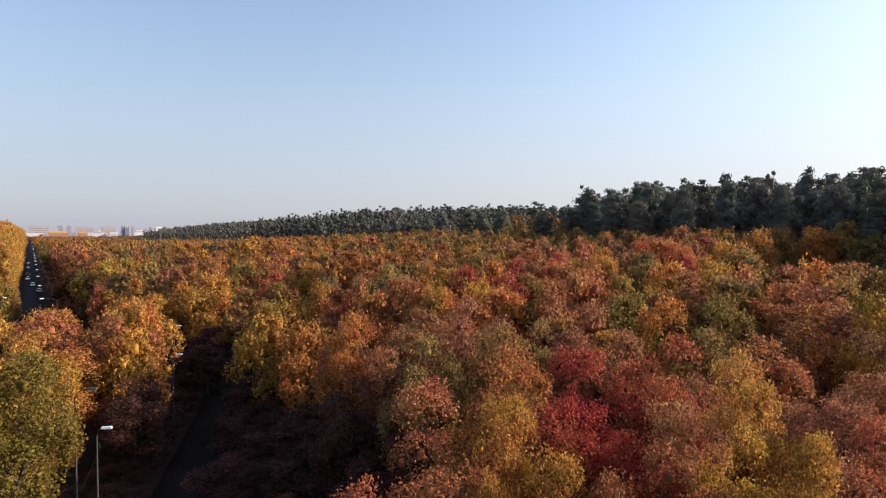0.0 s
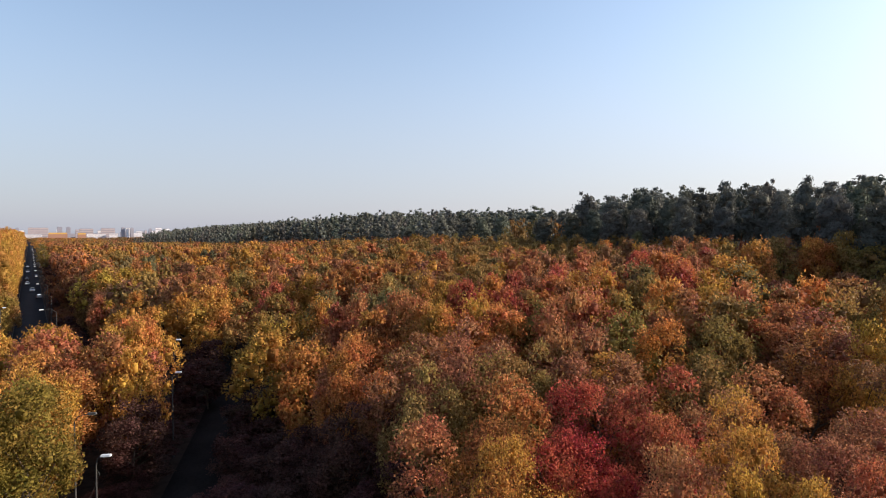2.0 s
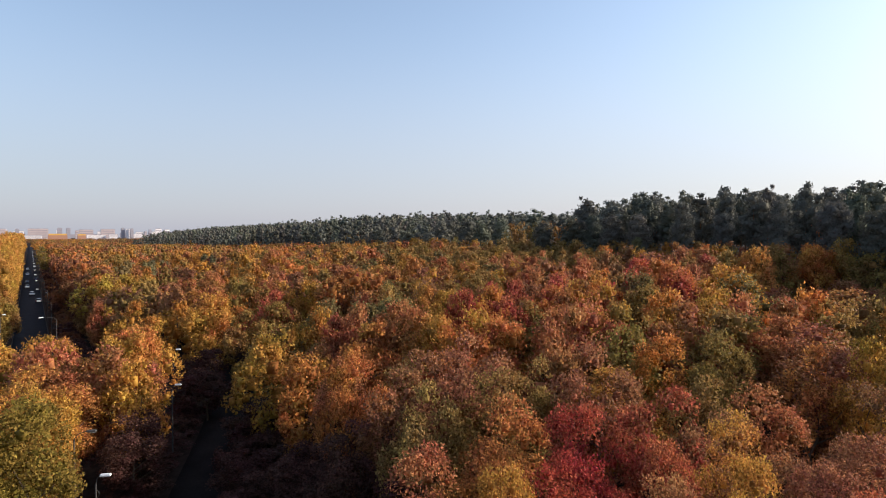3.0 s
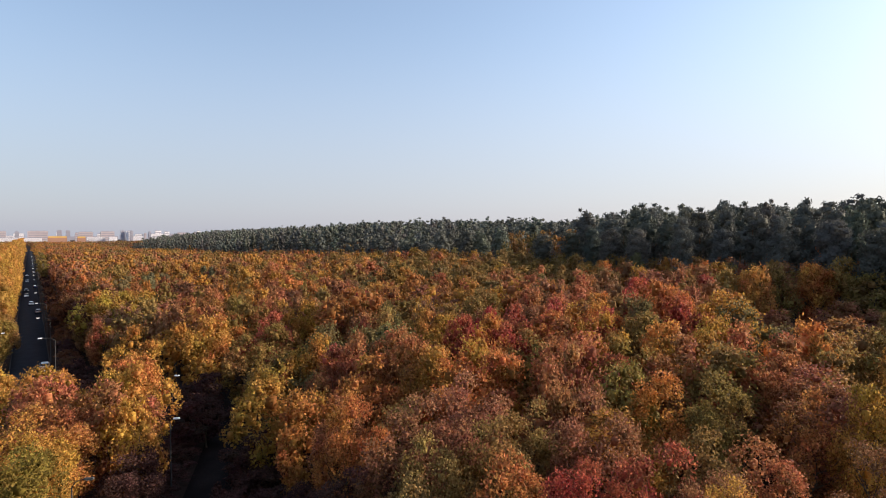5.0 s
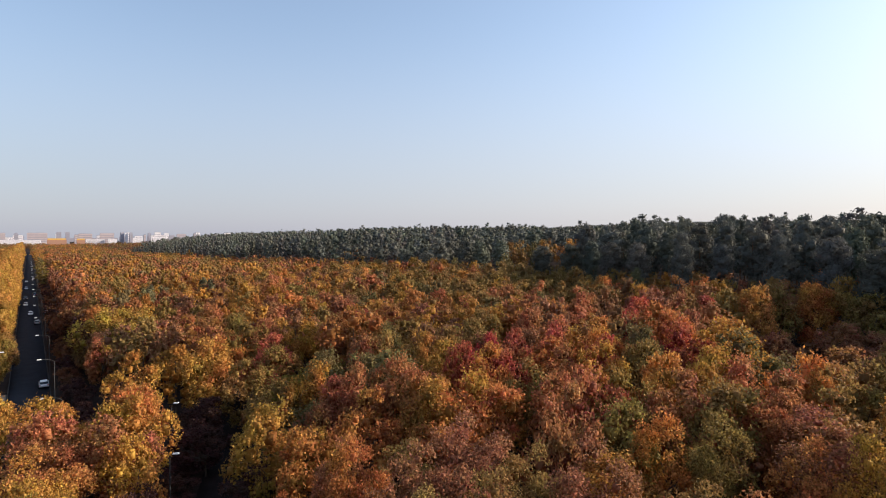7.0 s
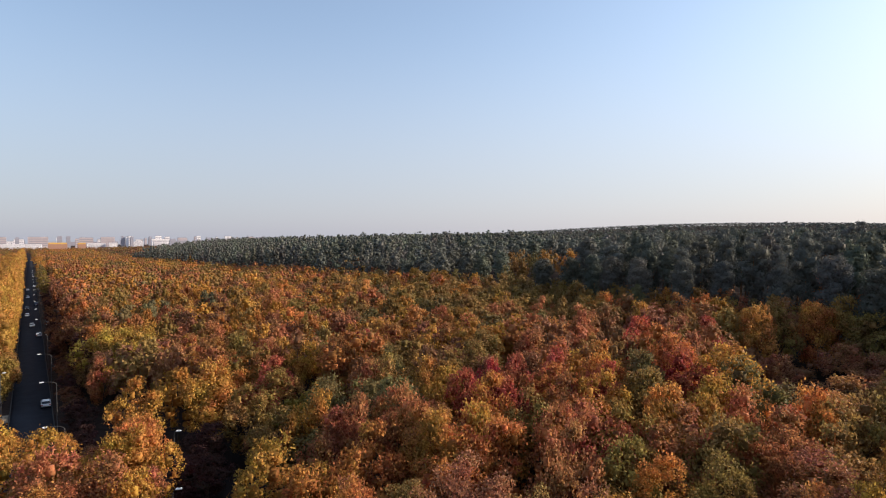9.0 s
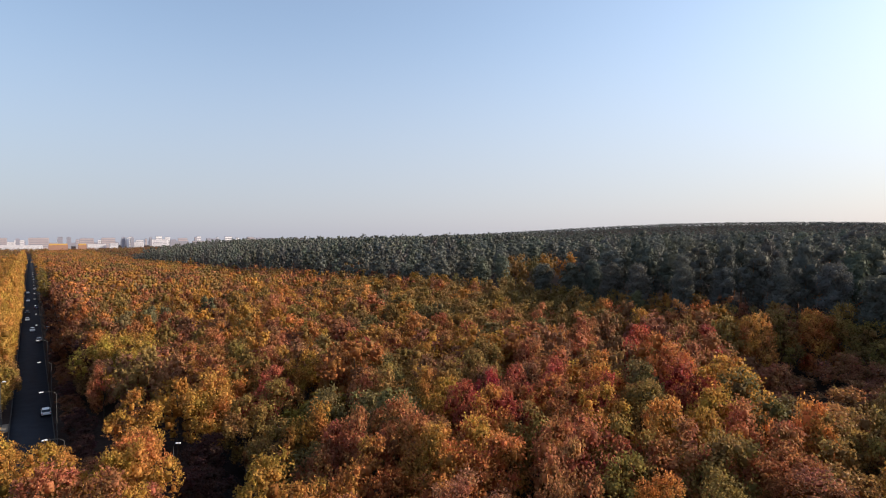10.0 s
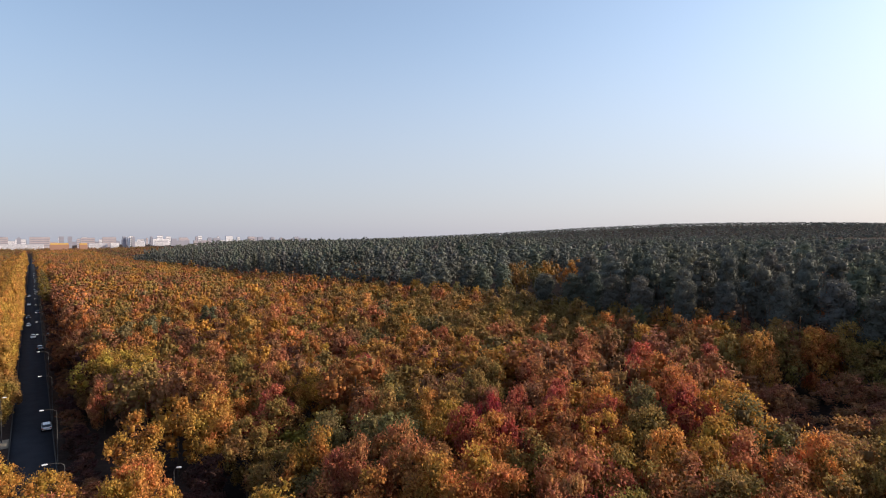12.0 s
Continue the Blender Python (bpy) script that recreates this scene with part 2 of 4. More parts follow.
def crown_leaves(rng, base, top, radius, n, size, lumps=30, tall=1.2, fine=True, heart=0.74, broad=0.42, ruffle=0.4):
    """A domed crown of several billows, each covered with leafy boughs, so that its outline is uneven and has gaps."""
    high = top - base
    m = int(rng.integers(10, 14))
    v = unit(rng, m)
    v[:, 2] = np.linspace(-0.85, 0.8, m)
    v[:, :2] *= (np.sqrt(1 - v[:, 2] ** 2) / (np.linalg.norm(v[:, :2], axis=1) + 1e-9))[:, None]
    side = np.arange(m) * 2.399 + rng.uniform(-0.5, 0.5, m)
    flat = np.linalg.norm(v[:, :2], axis=1) * (1 + 0.3 * np.sin(2 * side + rng.uniform(0, 6.3))) * rng.uniform(0.75, 1.15, m)
    big = radius * rng.uniform(0.24, 0.42, m)
    mass = np.stack([flat * np.cos(side) * radius * 0.66, flat * np.sin(side) * radius * 0.66,
                     base + high * 0.46 + v[:, 2] * high * rng.uniform(0.30, 0.44, m)], 1)
    mass[-1] = (0.1 * radius, 0, top - big[-1] * tall)
    mass = np.vstack([mass, [[0, 0, base + high * 0.42]]])
    big, m = np.append(big, 0.5 * radius), m + 1
    pick = rng.choice(m, lumps, p=big ** 2 / np.sum(big ** 2))
    u = unit(rng, lumps)
    out = mass[pick] - np.array([0, 0, base + high * 0.38])
    out /= np.linalg.norm(out, axis=1, keepdims=True) + 1e-9
    u[np.sum(u * out, 1) < -0.25] *= -1
    cs = mass[pick] + u * (big[pick] * rng.uniform(0.70, 1.08, lumps))[:, None] * np.array([1, 1, tall])
    rs = radius * rng.uniform(0.10, 0.22, lumps)
    cs, rs = np.vstack([cs, mass]), np.append(rs, big)
    cs[:, 2] = np.minimum(cs[:, 2], top - rs * tall * 0.9)
    w = rs ** 1.7
    pick = rng.choice(len(rs), n, p=w / np.sum(w))
    u = unit(rng, n)
    out = cs[pick] - np.array([0, 0, base + high * 0.35])
    out /= np.linalg.norm(out, axis=1, keepdims=True) + 1e-9
    flip = np.sum(u * out, 1) < -0.35
    u[flip] *= -1
    rad = rs[pick] * rng.uniform(max(0.62, 0.9 * heart), 1.16, n) * (1 + 0.2 * np.sin(u[:, 0] * 7 + pick) * np.sin(u[:, 1] * 6 + u[:, 2] * 5))
    p = cs[pick] + u * rad[:, None] * np.array([1, 1, tall])
    axis = u * 0.2 + unit(rng, n) * 0.8 + np.array([0, 0, 0.5])
    solid = rs * np.append(np.ones(lumps), np.full(m, 0.84))
    return join_np([cores(rng, cs, solid, fine, tall, heart), sprigs(rng, p, axis, u * 0.6 + out * 0.6, size, broad, ruffle)])


def tube(points, radii, sides=6):
    """A tapered limb through the points."""
    pts = np.asarray(points, float)
    vs = []
    for i, p in enumerate(pts):
        w = pts[min(i + 1, len(pts) - 1)] - pts[max(i - 1, 0)]
        w = w / (np.linalg.norm(w) + 1e-9)
        u = np.cross(w, (0.31, 0.95, 0.1))
        u /= np.linalg.norm(u)
        v = np.cross(w, u)
        for k in range(sides):
            a = 2 * math.pi * k / sides
            vs.append(p + radii[i] * (math.cos(a) * u + math.sin(a) * v))
    qs = [(i * sides + k, i * sides + (k + 1) % sides, (i + 1) * sides + (k + 1) % sides, (i + 1) * sides + k)
          for i in range(len(pts) - 1) for k in range(sides)]
    return np.array(vs), np.array(qs)


def trunk_np(rng, height, radius, limbs, spread, sides=7, start=0.3):
    stem = [(0, 0, -0.3)]
    for k in range(1, 7):
        stem.append((rng.normal() * 0.12 * k ** 0.5, rng.normal() * 0.12 * k ** 0.5, height * 0.86 * k / 6))
    out = [tube(stem, [radius * (1.25 if k == 0 else 1 - 0.14 * k) for k in range(7)], sides)]
    for i in range(limbs):
        k = rng.uniform(start, 0.8)
        a = rng.uniform(0, 2 * math.pi)
        z0 = height * 0.86 * k
        j = min(int(k * 6), 5)
        q = np.array(stem[j]) + (np.array(stem[j + 1]) - np.array(stem[j])) * (k * 6 - j)
        L = spread * rng.uniform(0.6, 1.0)
        way = np.array([math.cos(a), math.sin(a), rng.uniform(0.5, 1.1)])
        p1, p2 = q + way * L * 0.45, q + way * L * 0.8 + np.array([0, 0, L * 0.25])
        out.append(tube([q, p1, p2], [radius * 0.42, radius * 0.25, radius * 0.08], 5))
    return join_np(out)


# ---- ground ----
def build_ground():
    k = np.linspace(-1, 1, 181)
    g = np.sinh(k * 5.2) / math.sinh(5.2) * 4700
    X, Y = np.meshgrid(g, g + 0.0, indexing="ij")
    Z = ground_z(X, Y)
    rough = 0.12 * np.sin(X * 0.7) * np.sin(Y * 0.6 + 1)
    s = 0.809 * X + 0.588 * Y
    Z = Z + np.where(s > 12, rough, 0) - np.where(s < 9, 0.10, 0)
    n = len(k)
    i, j = np.meshgrid(np.arange(n - 1), np.arange(n - 1), indexing="ij")
    q = np.stack([i * n + j, (i + 1) * n + j, (i + 1) * n + j + 1, i * n + j + 1], -1).reshape(-1, 4)
    ob = new("ground", mesh_np("ground", np.stack([X, Y, Z], -1).reshape(-1, 3), q, [LITTER]))
    tagged(ob, "dark woodland floor covered in fallen leaves", "ground", kind="structure")


build_ground()


def strip(name, s0, s1, d0, d1, z, thick, mat, label, category, steps=60):
    """A flat band along the avenue, with thickness."""
    vs, qs = [], []
    for i in range(steps + 1):
        d = d0 + (d1 - d0) * (i / steps)
        for s, zz in ((s0, z - thick), (s0, z), (s1, z), (s1, z - thick)):
            x, y = sd(s, d)
            vs.append((x, y, zz))
    for i in range(steps):
        a, b = i * 4, i * 4 + 4
        for k in range(3):
            qs.append((a + k, a + k + 1, b + k + 1, b + k))
    return tagged(new(name, mesh_np(name, vs, qs, [mat])), label, category, kind="structure")


strip("road", -3.5, 3.2, 71, 1500, 0.05, 0.4, ASPHALT, "dark asphalt avenue running between the trees", "road")
# sunlit gap beside the avenue, painted as a pale strip of ground
strip("sunlit_strip", -11.0, -3.7, 134.5, 140.5, 0.04, 0.3, SUNLIT_EARTH, "ground beside the avenue, pale with sunlight put into its colour", "lay-by", 4)
strip("kerb_1", 3.2, 3.4, 71, 1500, 0.20, 0.5, KERB, "pale concrete kerb along the avenue", "kerb")
strip("kerb_2", -3.7, -3.5, 71, 1500, 0.20, 0.5, KERB, "pale concrete kerb along the avenue", "kerb")


def side_x(y):
    """Middle of the side road, which leaves the near end of the avenue and bends into the wood."""
    return -18.2 - 0.25 * (y - 35) - 0.0012 * max(y - 60, 0) ** 2


def build_side_road():
    vs, qs = [], []
    ys = [float(v) for v in range(-30, 104, 4)]
    for y in ys:
        m = side_x(y)
        for x, dz in ((m - 2.7, -0.4), (m - 2.7, 0.13), (m + 2.7, 0.13), (m + 2.7, -0.4)):
            vs.append((x, y, float(ground_z(m, y)) + dz + 0.1))
    for i in range(len(ys) - 1):
        a, b = i * 4, i * 4 + 4
        qs += [(a + k, a + k + 1, b + k + 1, b + k) for k in range(3)]
    tagged(new("side_road", mesh_np("side_road", vs, qs, [SHADED_ROAD])), "dark narrow side road under the trees", "road", kind="structure")


build_side_road()

# ---- trees ----
MADE = {}


def place(x, y, sx, sz, turn, sink=0.0):
    return pose(x, y, float(ground_z(x, y)) - sink, 0, 0, turn) @ Matrix.Diagonal((sx, sx, sz, 1))


BASE_R = {"close": 3.3, "fine": 3.5, "mid": 4.3, "poplar": 2.6, "pine": 3.0}


def broadleaf(kind, variant):
    """One maple or oak, 14 m high, as an Empty with trunk and crown."""
    rng = np.random.default_rng(100 + variant + {"close": 70, "fine": 50, "mid": 0}[kind])
    thing = new("tree")
    trunk = mesh_np("trunk", *trunk_np(rng, 11.5, 0.2, 9, 3.4, start=0.35), [BARK])
    low = float(rng.uniform(2.2, 4.2))
    n, size, lumps, heart = {"close": (22000, 0.13, 90, 0.28), "fine": (10500, 0.21, 80, 0.32), "mid": (4600, 0.34, 64, 0.52)}[kind]
    radius = BASE_R[kind] + 0.2
    crown = mesh_np("crown", *crown_leaves(rng, low, 14.0, radius, n, size, lumps, tall=1.25, fine=False, heart=heart, broad=0.62, ruffle=0.6 if kind == "mid" else 1.0), [LEAF if kind == "mid" else LEAF_NEAR])
    link_part("trunk", trunk, thing)
    link_part("crown", crown, thing)
    return thing


def poplar(kind, variant):
    """A yellow columnar poplar, 24 m high."""
    rng = np.random.default_rng(300 + variant)
    thing = new("poplar_tree")
    link_part("trunk", mesh_np("trunk", *trunk_np(rng, 24, 0.28, 6, 2.0, start=0.15), [BARK]), thing)
    k = 54
    t = np.linspace(0, 1, k) ** 0.9
    prof = np.interp(t, [0, 0.12, 0.35, 0.7, 0.9, 1.0], [0.8, 1.6, 1.9, 1.6, 0.8, 0.1])
    a = rng.uniform(0, 2 * math.pi, k)
    cs = np.stack([prof * np.cos(a), prof * np.sin(a), 2.2 + 20.4 * t], 1) * np.array([1, 1, 1])
    rs = np.interp(t, [0, 0.3, 0.8, 1], [0.9, 1.15, 0.85, 0.5]) * rng.uniform(0.8, 1.2, k)
    n = 6000
    pick = rng.choice(k, n, p=rs ** 2 / np.sum(rs ** 2))
    u = unit(rng, n)
    p = cs[pick] + u * (rs[pick] * rng.uniform(0.65, 1.1, n))[:, None] * np.array([1, 1, 1.7])
    axis = u * 0.5 + unit(rng, n) * 0.6 + np.array([0, 0, 0.7])
    link_part("crown", mesh_np("crown", *join_np([cores(rng, cs, rs, False, 1.7, 0.68), sprigs(rng, p, axis, u, 0.32, 0.55)]), [LEAF]), thing)
    return thing


def pine_np(rng, height, n, size, spread=3.4, low=0.42, k=30, fine=True, tall=1.0, heart=0.8):
    """Needle clumps of a Scots pine: a deep upright crown of boughs over a bare stem, with a rounded, broken top."""
    t = (np.arange(k) + rng.uniform(0, 1, k)) / k * 0.98
    wide = spread * np.interp(t, [0, 0.15, 0.5, 0.8, 1.0], [0.5, 0.9, 1.0, 0.92, 0.55])
    rs = wide * rng.uniform(0.30, 0.56, k)
    z = height * low + (height * (1 - low) - rs * tall) * t
    reach = np.maximum(wide - rs, 0) * rng.uniform(0.35, 1.15, k)
    a = np.arange(k) * 2.399 + rng.uniform(-0.7, 0.7, k)
    cs = np.stack([reach * np.cos(a), reach * np.sin(a), z], 1)
    pick = rng.choice(k, n, p=rs ** 2 / np.sum(rs ** 2))
    u = unit(rng, n)
    p = cs[pick] + u * (rs[pick] * rng.uniform(0.78, 1.16, n))[:, None] * np.array([1, 1, tall])
    axis = unit(rng, n) * 0.8 + np.array([0, 0, 0.7])
    side = p * np.array([1, 1, 0]) / (np.linalg.norm(p[:, :2], axis=1, keepdims=True) + 0.3)
    axis = axis - side * np.sum(axis * side, 1, keepdims=True) * 0.75
    return join_np([cores(rng, cs, rs, fine, tall, heart), sprigs(rng, p, axis, u * 0.4 + side * 0.8, size, 0.5)])


def pine(kind, variant):
    rng = np.random.default_rng(500 + variant)
    thing = new("pine_tree")
    link_part("trunk", mesh_np("trunk", *trunk_np(rng, 22, 0.22, 3, 1.4, start=0.6), [PINE_BARK]), thing)
    low = (0.40, 0.30, 0.50, 0.34, 0.44)[variant % 5]
    link_part("crown", mesh_np("crown", *pine_np(rng, 22, 7000, 0.34, 3.1, low, 26, False), [NEEDLE]), thing)
    return thing


MAKER = {"close": broadleaf, "fine": broadleaf, "mid": broadleaf, "poplar": poplar, "pine": pine}
FOR = {"poplar": ("tall columnar poplar with bright yellow autumn leaves", "poplar", "poplars along the avenue"),
       "pine": ("tall dark green pine with a bare reddish trunk", "pine", "pines at the edge of the wood")}
pick_rng = np.random.default_rng(7)
PLANTED = []


def plant(kind, x, y, tint, high, wide, variants=6):
    """A tree of its own: high metres high, wide metres in crown radius."""
    v = int(pick_rng.integers(variants))
    base_h, base_r = {"poplar": 24, "pine": 22}.get(kind, 14), BASE_R[kind]
    m = place(x, y, wide / base_r, high / base_h, float(pick_rng.uniform(0, 360)))
    if (kind, v) in MADE:
        ob = copy_thing(MADE[kind, v], Matrix.Identity(4))
    else:
        ob = MADE[kind, v] = MAKER[kind](kind, v)
    ob.matrix_basis = m
    c = np.array(TINTS[tint]) * pick_rng.uniform(0.85, 1.15) * pick_rng.uniform(0.94, 1.06, 3)
    for o in ob.children:
        if o.name.startswith("crown"):
            o.color = (*c, 1)
    label, category, group = FOR.get(kind, (SAY.get(tint, ""), "tree", "broadleaf trees of the wood"))
    tagged(ob, label, category, group)
    PLANTED.append((x, y, wide))
    return ob


def grove(tint, high, wide, *places):
    """Broadleaf trees of one tint at the given places."""
    for x, y in places:
        plant("close" if y < 34 and high > 9 else "fine" if y < 52 else "mid", x, y, tint, high * float(pick_rng.uniform(0.95, 1.05)),
              wide * (1.1 if y < 60 and high > 9 else 1.0) * float(pick_rng.uniform(0.9, 1.1)))


# the nearest trees
grove("rust", 14.3, 3.31, (-0.6, 24.5))
grove("mauve", 14.3, 3.31, (11.6, 41.5), (2.6, 50.4))
grove("gold", 14.9, 2.62, (2.9, 23.3), (12.2, 21.5))
grove("gold", 14.0, 2.62, (14.7, 27.6), (30.3, 39.6))
grove("gold", 13.2, 1.8, (14.2, 21.0))
grove("red", 13.0, 2.2, (17.2, 21.9))
grove("red", 13.4, 2.3, (10.5, 26.0))
grove("gold", 13.4, 3.7, (-16.5, 57.6))
grove("orange", 13.0, 3.2, (-12.2, 53.5))
grove("crimson", 15.6, 2.9, (7.1, 29.0))
grove("crimson", 14.0, 2.6, (8.6, 33.5))
grove("gold", 9.5, 2.4, (8.0, 25.6))
grove("rust", 13.6, 2.85, (9.3, 22.2), (20.3, 35.8), (-8.7, 49.2), (32.3, 51.8))
grove("brown", 13.6, 2.85, (24.0, 31.5), (21.0, 27.0))
grove("brown", 13.2, 2.85, (17.5, 25.0), (16.5, 31.0))
# dark trees added where the lower crowns lie in shade
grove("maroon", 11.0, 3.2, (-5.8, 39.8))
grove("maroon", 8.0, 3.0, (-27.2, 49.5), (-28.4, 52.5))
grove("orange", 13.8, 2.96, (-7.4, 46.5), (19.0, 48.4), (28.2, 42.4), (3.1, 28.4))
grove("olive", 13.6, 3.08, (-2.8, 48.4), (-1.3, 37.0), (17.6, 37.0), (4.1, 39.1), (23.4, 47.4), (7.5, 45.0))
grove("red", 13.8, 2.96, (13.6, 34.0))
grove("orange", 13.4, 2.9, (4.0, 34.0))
# undergrowth coloured dark to stand for the shade in the gap
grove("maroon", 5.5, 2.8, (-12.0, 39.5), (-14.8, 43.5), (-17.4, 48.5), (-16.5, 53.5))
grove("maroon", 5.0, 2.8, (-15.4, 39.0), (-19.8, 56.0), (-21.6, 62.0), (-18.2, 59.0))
# the clump between the avenue and the side road
grove("moss", 13.0, 3.1, (-26.1, 34.6), (-28.9, 38.5), (-31.0, 33.0), (-27.5, 30.5))
grove("gold", 12.5, 3.0, (-31.2, 42.5), (-29.5, 54.5), (-36.8, 62.6), (-34.0, 46.0), (-41.2, 61.3), (-31.5, 44.0))
grove("rust", 12.7, 3.8, (-36.5, 51.0), (-33.6, 57.0))
grove("gold", 13.0, 4.0, (-46.2, 66.0))
grove("rust", 13.0, 4.0, (-39.0, 56.5))
grove("gold", 13.2, 3.8, (-34.6, 64.6))
grove("orange", 13.0, 3.5, (-36.2, 68.5), (-34.4, 49.0), (-36.8, 66.0), (-38.0, 43.0))
grove("gold", 14.2, 4.0, (-43.6, 80.5))
# low growth on the verges of the side road, tinted dark for its shade
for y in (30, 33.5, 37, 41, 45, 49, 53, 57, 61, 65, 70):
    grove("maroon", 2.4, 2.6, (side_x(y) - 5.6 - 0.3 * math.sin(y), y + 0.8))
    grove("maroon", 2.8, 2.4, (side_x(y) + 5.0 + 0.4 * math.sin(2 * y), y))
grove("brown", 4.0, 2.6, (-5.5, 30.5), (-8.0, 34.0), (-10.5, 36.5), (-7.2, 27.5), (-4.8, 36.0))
# mostly dark-tinted young trees, standing in for shade below the crowns
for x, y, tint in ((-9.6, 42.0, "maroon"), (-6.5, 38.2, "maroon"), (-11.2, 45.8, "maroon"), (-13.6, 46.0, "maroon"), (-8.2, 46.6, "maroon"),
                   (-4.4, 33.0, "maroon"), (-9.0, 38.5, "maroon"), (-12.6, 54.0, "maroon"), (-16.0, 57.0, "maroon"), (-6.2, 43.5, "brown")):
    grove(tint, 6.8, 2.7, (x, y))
# the wood further in
grove("amber", 15.4, 5.4, (-66.2, 118.8), (-72.5, 122.5), (-69.5, 128.0))
grove("gold", 14.6, 4.2, (-78.2, 130.9), (-37.2, 90.0))
grove("olive", 12.0, 4.0, (-28.7, 83.0), (-21.6, 73.7), (-26.6, 90.7))
grove("gold", 14.2, 3.79, (-25.7, 120.0), (-19.1, 120.0), (-3.4, 85.5), (0.0, 79.9), (-16.5, 73.7), (40.8, 118.7),
      (31.9, 67.4), (28.6, 61.7), (-24.6, 103.1), (-1.2, 62.6))
grove("olive", 13.8, 3.6, (41.6, 59.4), (37.3, 52.5), (45.1, 60.1))
grove("orange", 14.2, 3.79, (-43.9, 111.6), (-37.2, 95.9), (5.7, 60.0), (0.9, 58.1), (-7.3, 59.2), (38.2, 132.2),
      (56.9, 101.3), (68.6, 103.8), (38.8, 60.5), (24.5, 62.2), (21.9, 80.0), (-44.1, 136.3))
grove("rust", 14.2, 3.91, (-52.6, 130.4), (-50.0, 113.0), (-18.7, 101.5), (16.0, 71.5), (13.3, 62.2), (-3.0, 67.0),
      (-4.7, 72.6), (-12.7, 65.7), (-9.6, 67.0), (5.4, 120.1), (-0.6, 127.5), (50.0, 121.2), (33.9, 63.7), (32.7, 54.4))
grove("rust", 14.2, 3.91, (24.7, 57.0), (-33.0, 105.2), (-9.5, 112.6), (-10.8, 87.2), (16.3, 99.2), (28.6, 112.7))
grove("red", 14.4, 3.79, (-28.5, 94.5), (11.1, 82.2), (17.8, 83.2), (22.1, 75.3), (35.6, 103.7),
      (45.6, 98.5), (33.0, 78.0), (16.0, 58.4), (-15.6, 108.2))
grove("crimson", 14.4, 2.8, (6.7, 78.7))
grove("red", 14.2, 3.0, (3.0, 75.0), (7.8, 74.1))
grove("olive", 14.0, 4.02, (-40.6, 114.8), (-8.4, 89.3), (7.6, 101.6), (10.5, 68.2), (25.6, 70.7), (62.6, 105.8),
      (59.2, 117.8), (26.7, 54.1), (19.5, 60.3), (5.1, 92.3), (-32.5, 145.3), (6.5, 144.8))
grove("green", 13.6, 3.79, (20.1, 115.4), (-5.0, 146.0), (-8.5, 95.6),
      (-11.4, 78.9), (-15.5, 79.9), (61.5, 111.5))
# low dark trees put in for the shade past the side road
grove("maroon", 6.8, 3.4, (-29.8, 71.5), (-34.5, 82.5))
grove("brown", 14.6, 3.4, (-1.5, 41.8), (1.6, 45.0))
# more dark-tinted trees where the gap is in shade
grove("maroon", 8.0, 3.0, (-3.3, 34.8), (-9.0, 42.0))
grove("brown", 9.0, 3.3, (42.8, 71.5), (42.2, 78.5), (46.8, 72.0))
grove("brown", 13.2, 3.79, (1.5, 96.4), (6.2, 89.0), (-103.9, 159.1), (-104.8, 168.3), 
      (13.1, 88.0), (-22.1, 134.7))
grove("olive", 14.5, 4.0, (74.0, 103.0), (80.5, 104.5), (86.0, 98.0), (92.0, 106.0), (79.0, 96.0), (98.0, 103.0))
grove("orange", 14.5, 3.4, (68.0, 103.5), (88.0, 108.0))
for x, y in ((-86.4, 168.3), (-76.3, 182.3), (-84.0, 161.5), (-81.2, 166.0), (-72.8, 179.0), (44.7, 130.2)):
    plant("pine", x, y, "spruce", 16.0, 2.3, 5)


def tint_at(x, y, rng):
    """The wood's colours drift from place to place."""
    w = noise.noise(Vector((x * 0.022, y * 0.022, 3.1))) + 0.35 * rng.normal()
    s = 0.809 * x + 0.588 * y
    w -= 0.18 if s > 80 else 0
    order = ("green", "olive", "gold", "olive", "rust", "gold", "brown", "orange", "olive", "rust")
    return order[int(np.clip((w + 0.75) / 1.5 * 10, 0, 9))]


def free(x, y, gap):
    return all((x - a) ** 2 + (y - b) ** 2 > (gap + 0.55 * r) ** 2 for a, b, r in PLANTED)


def on_side_road(x, y):
    if y < 40 and x > side_x(y) - 3:
        return x < -3.6
    return y < 95 and abs(x - side_x(y)) < (4.4 if y < 66 else 3.0)


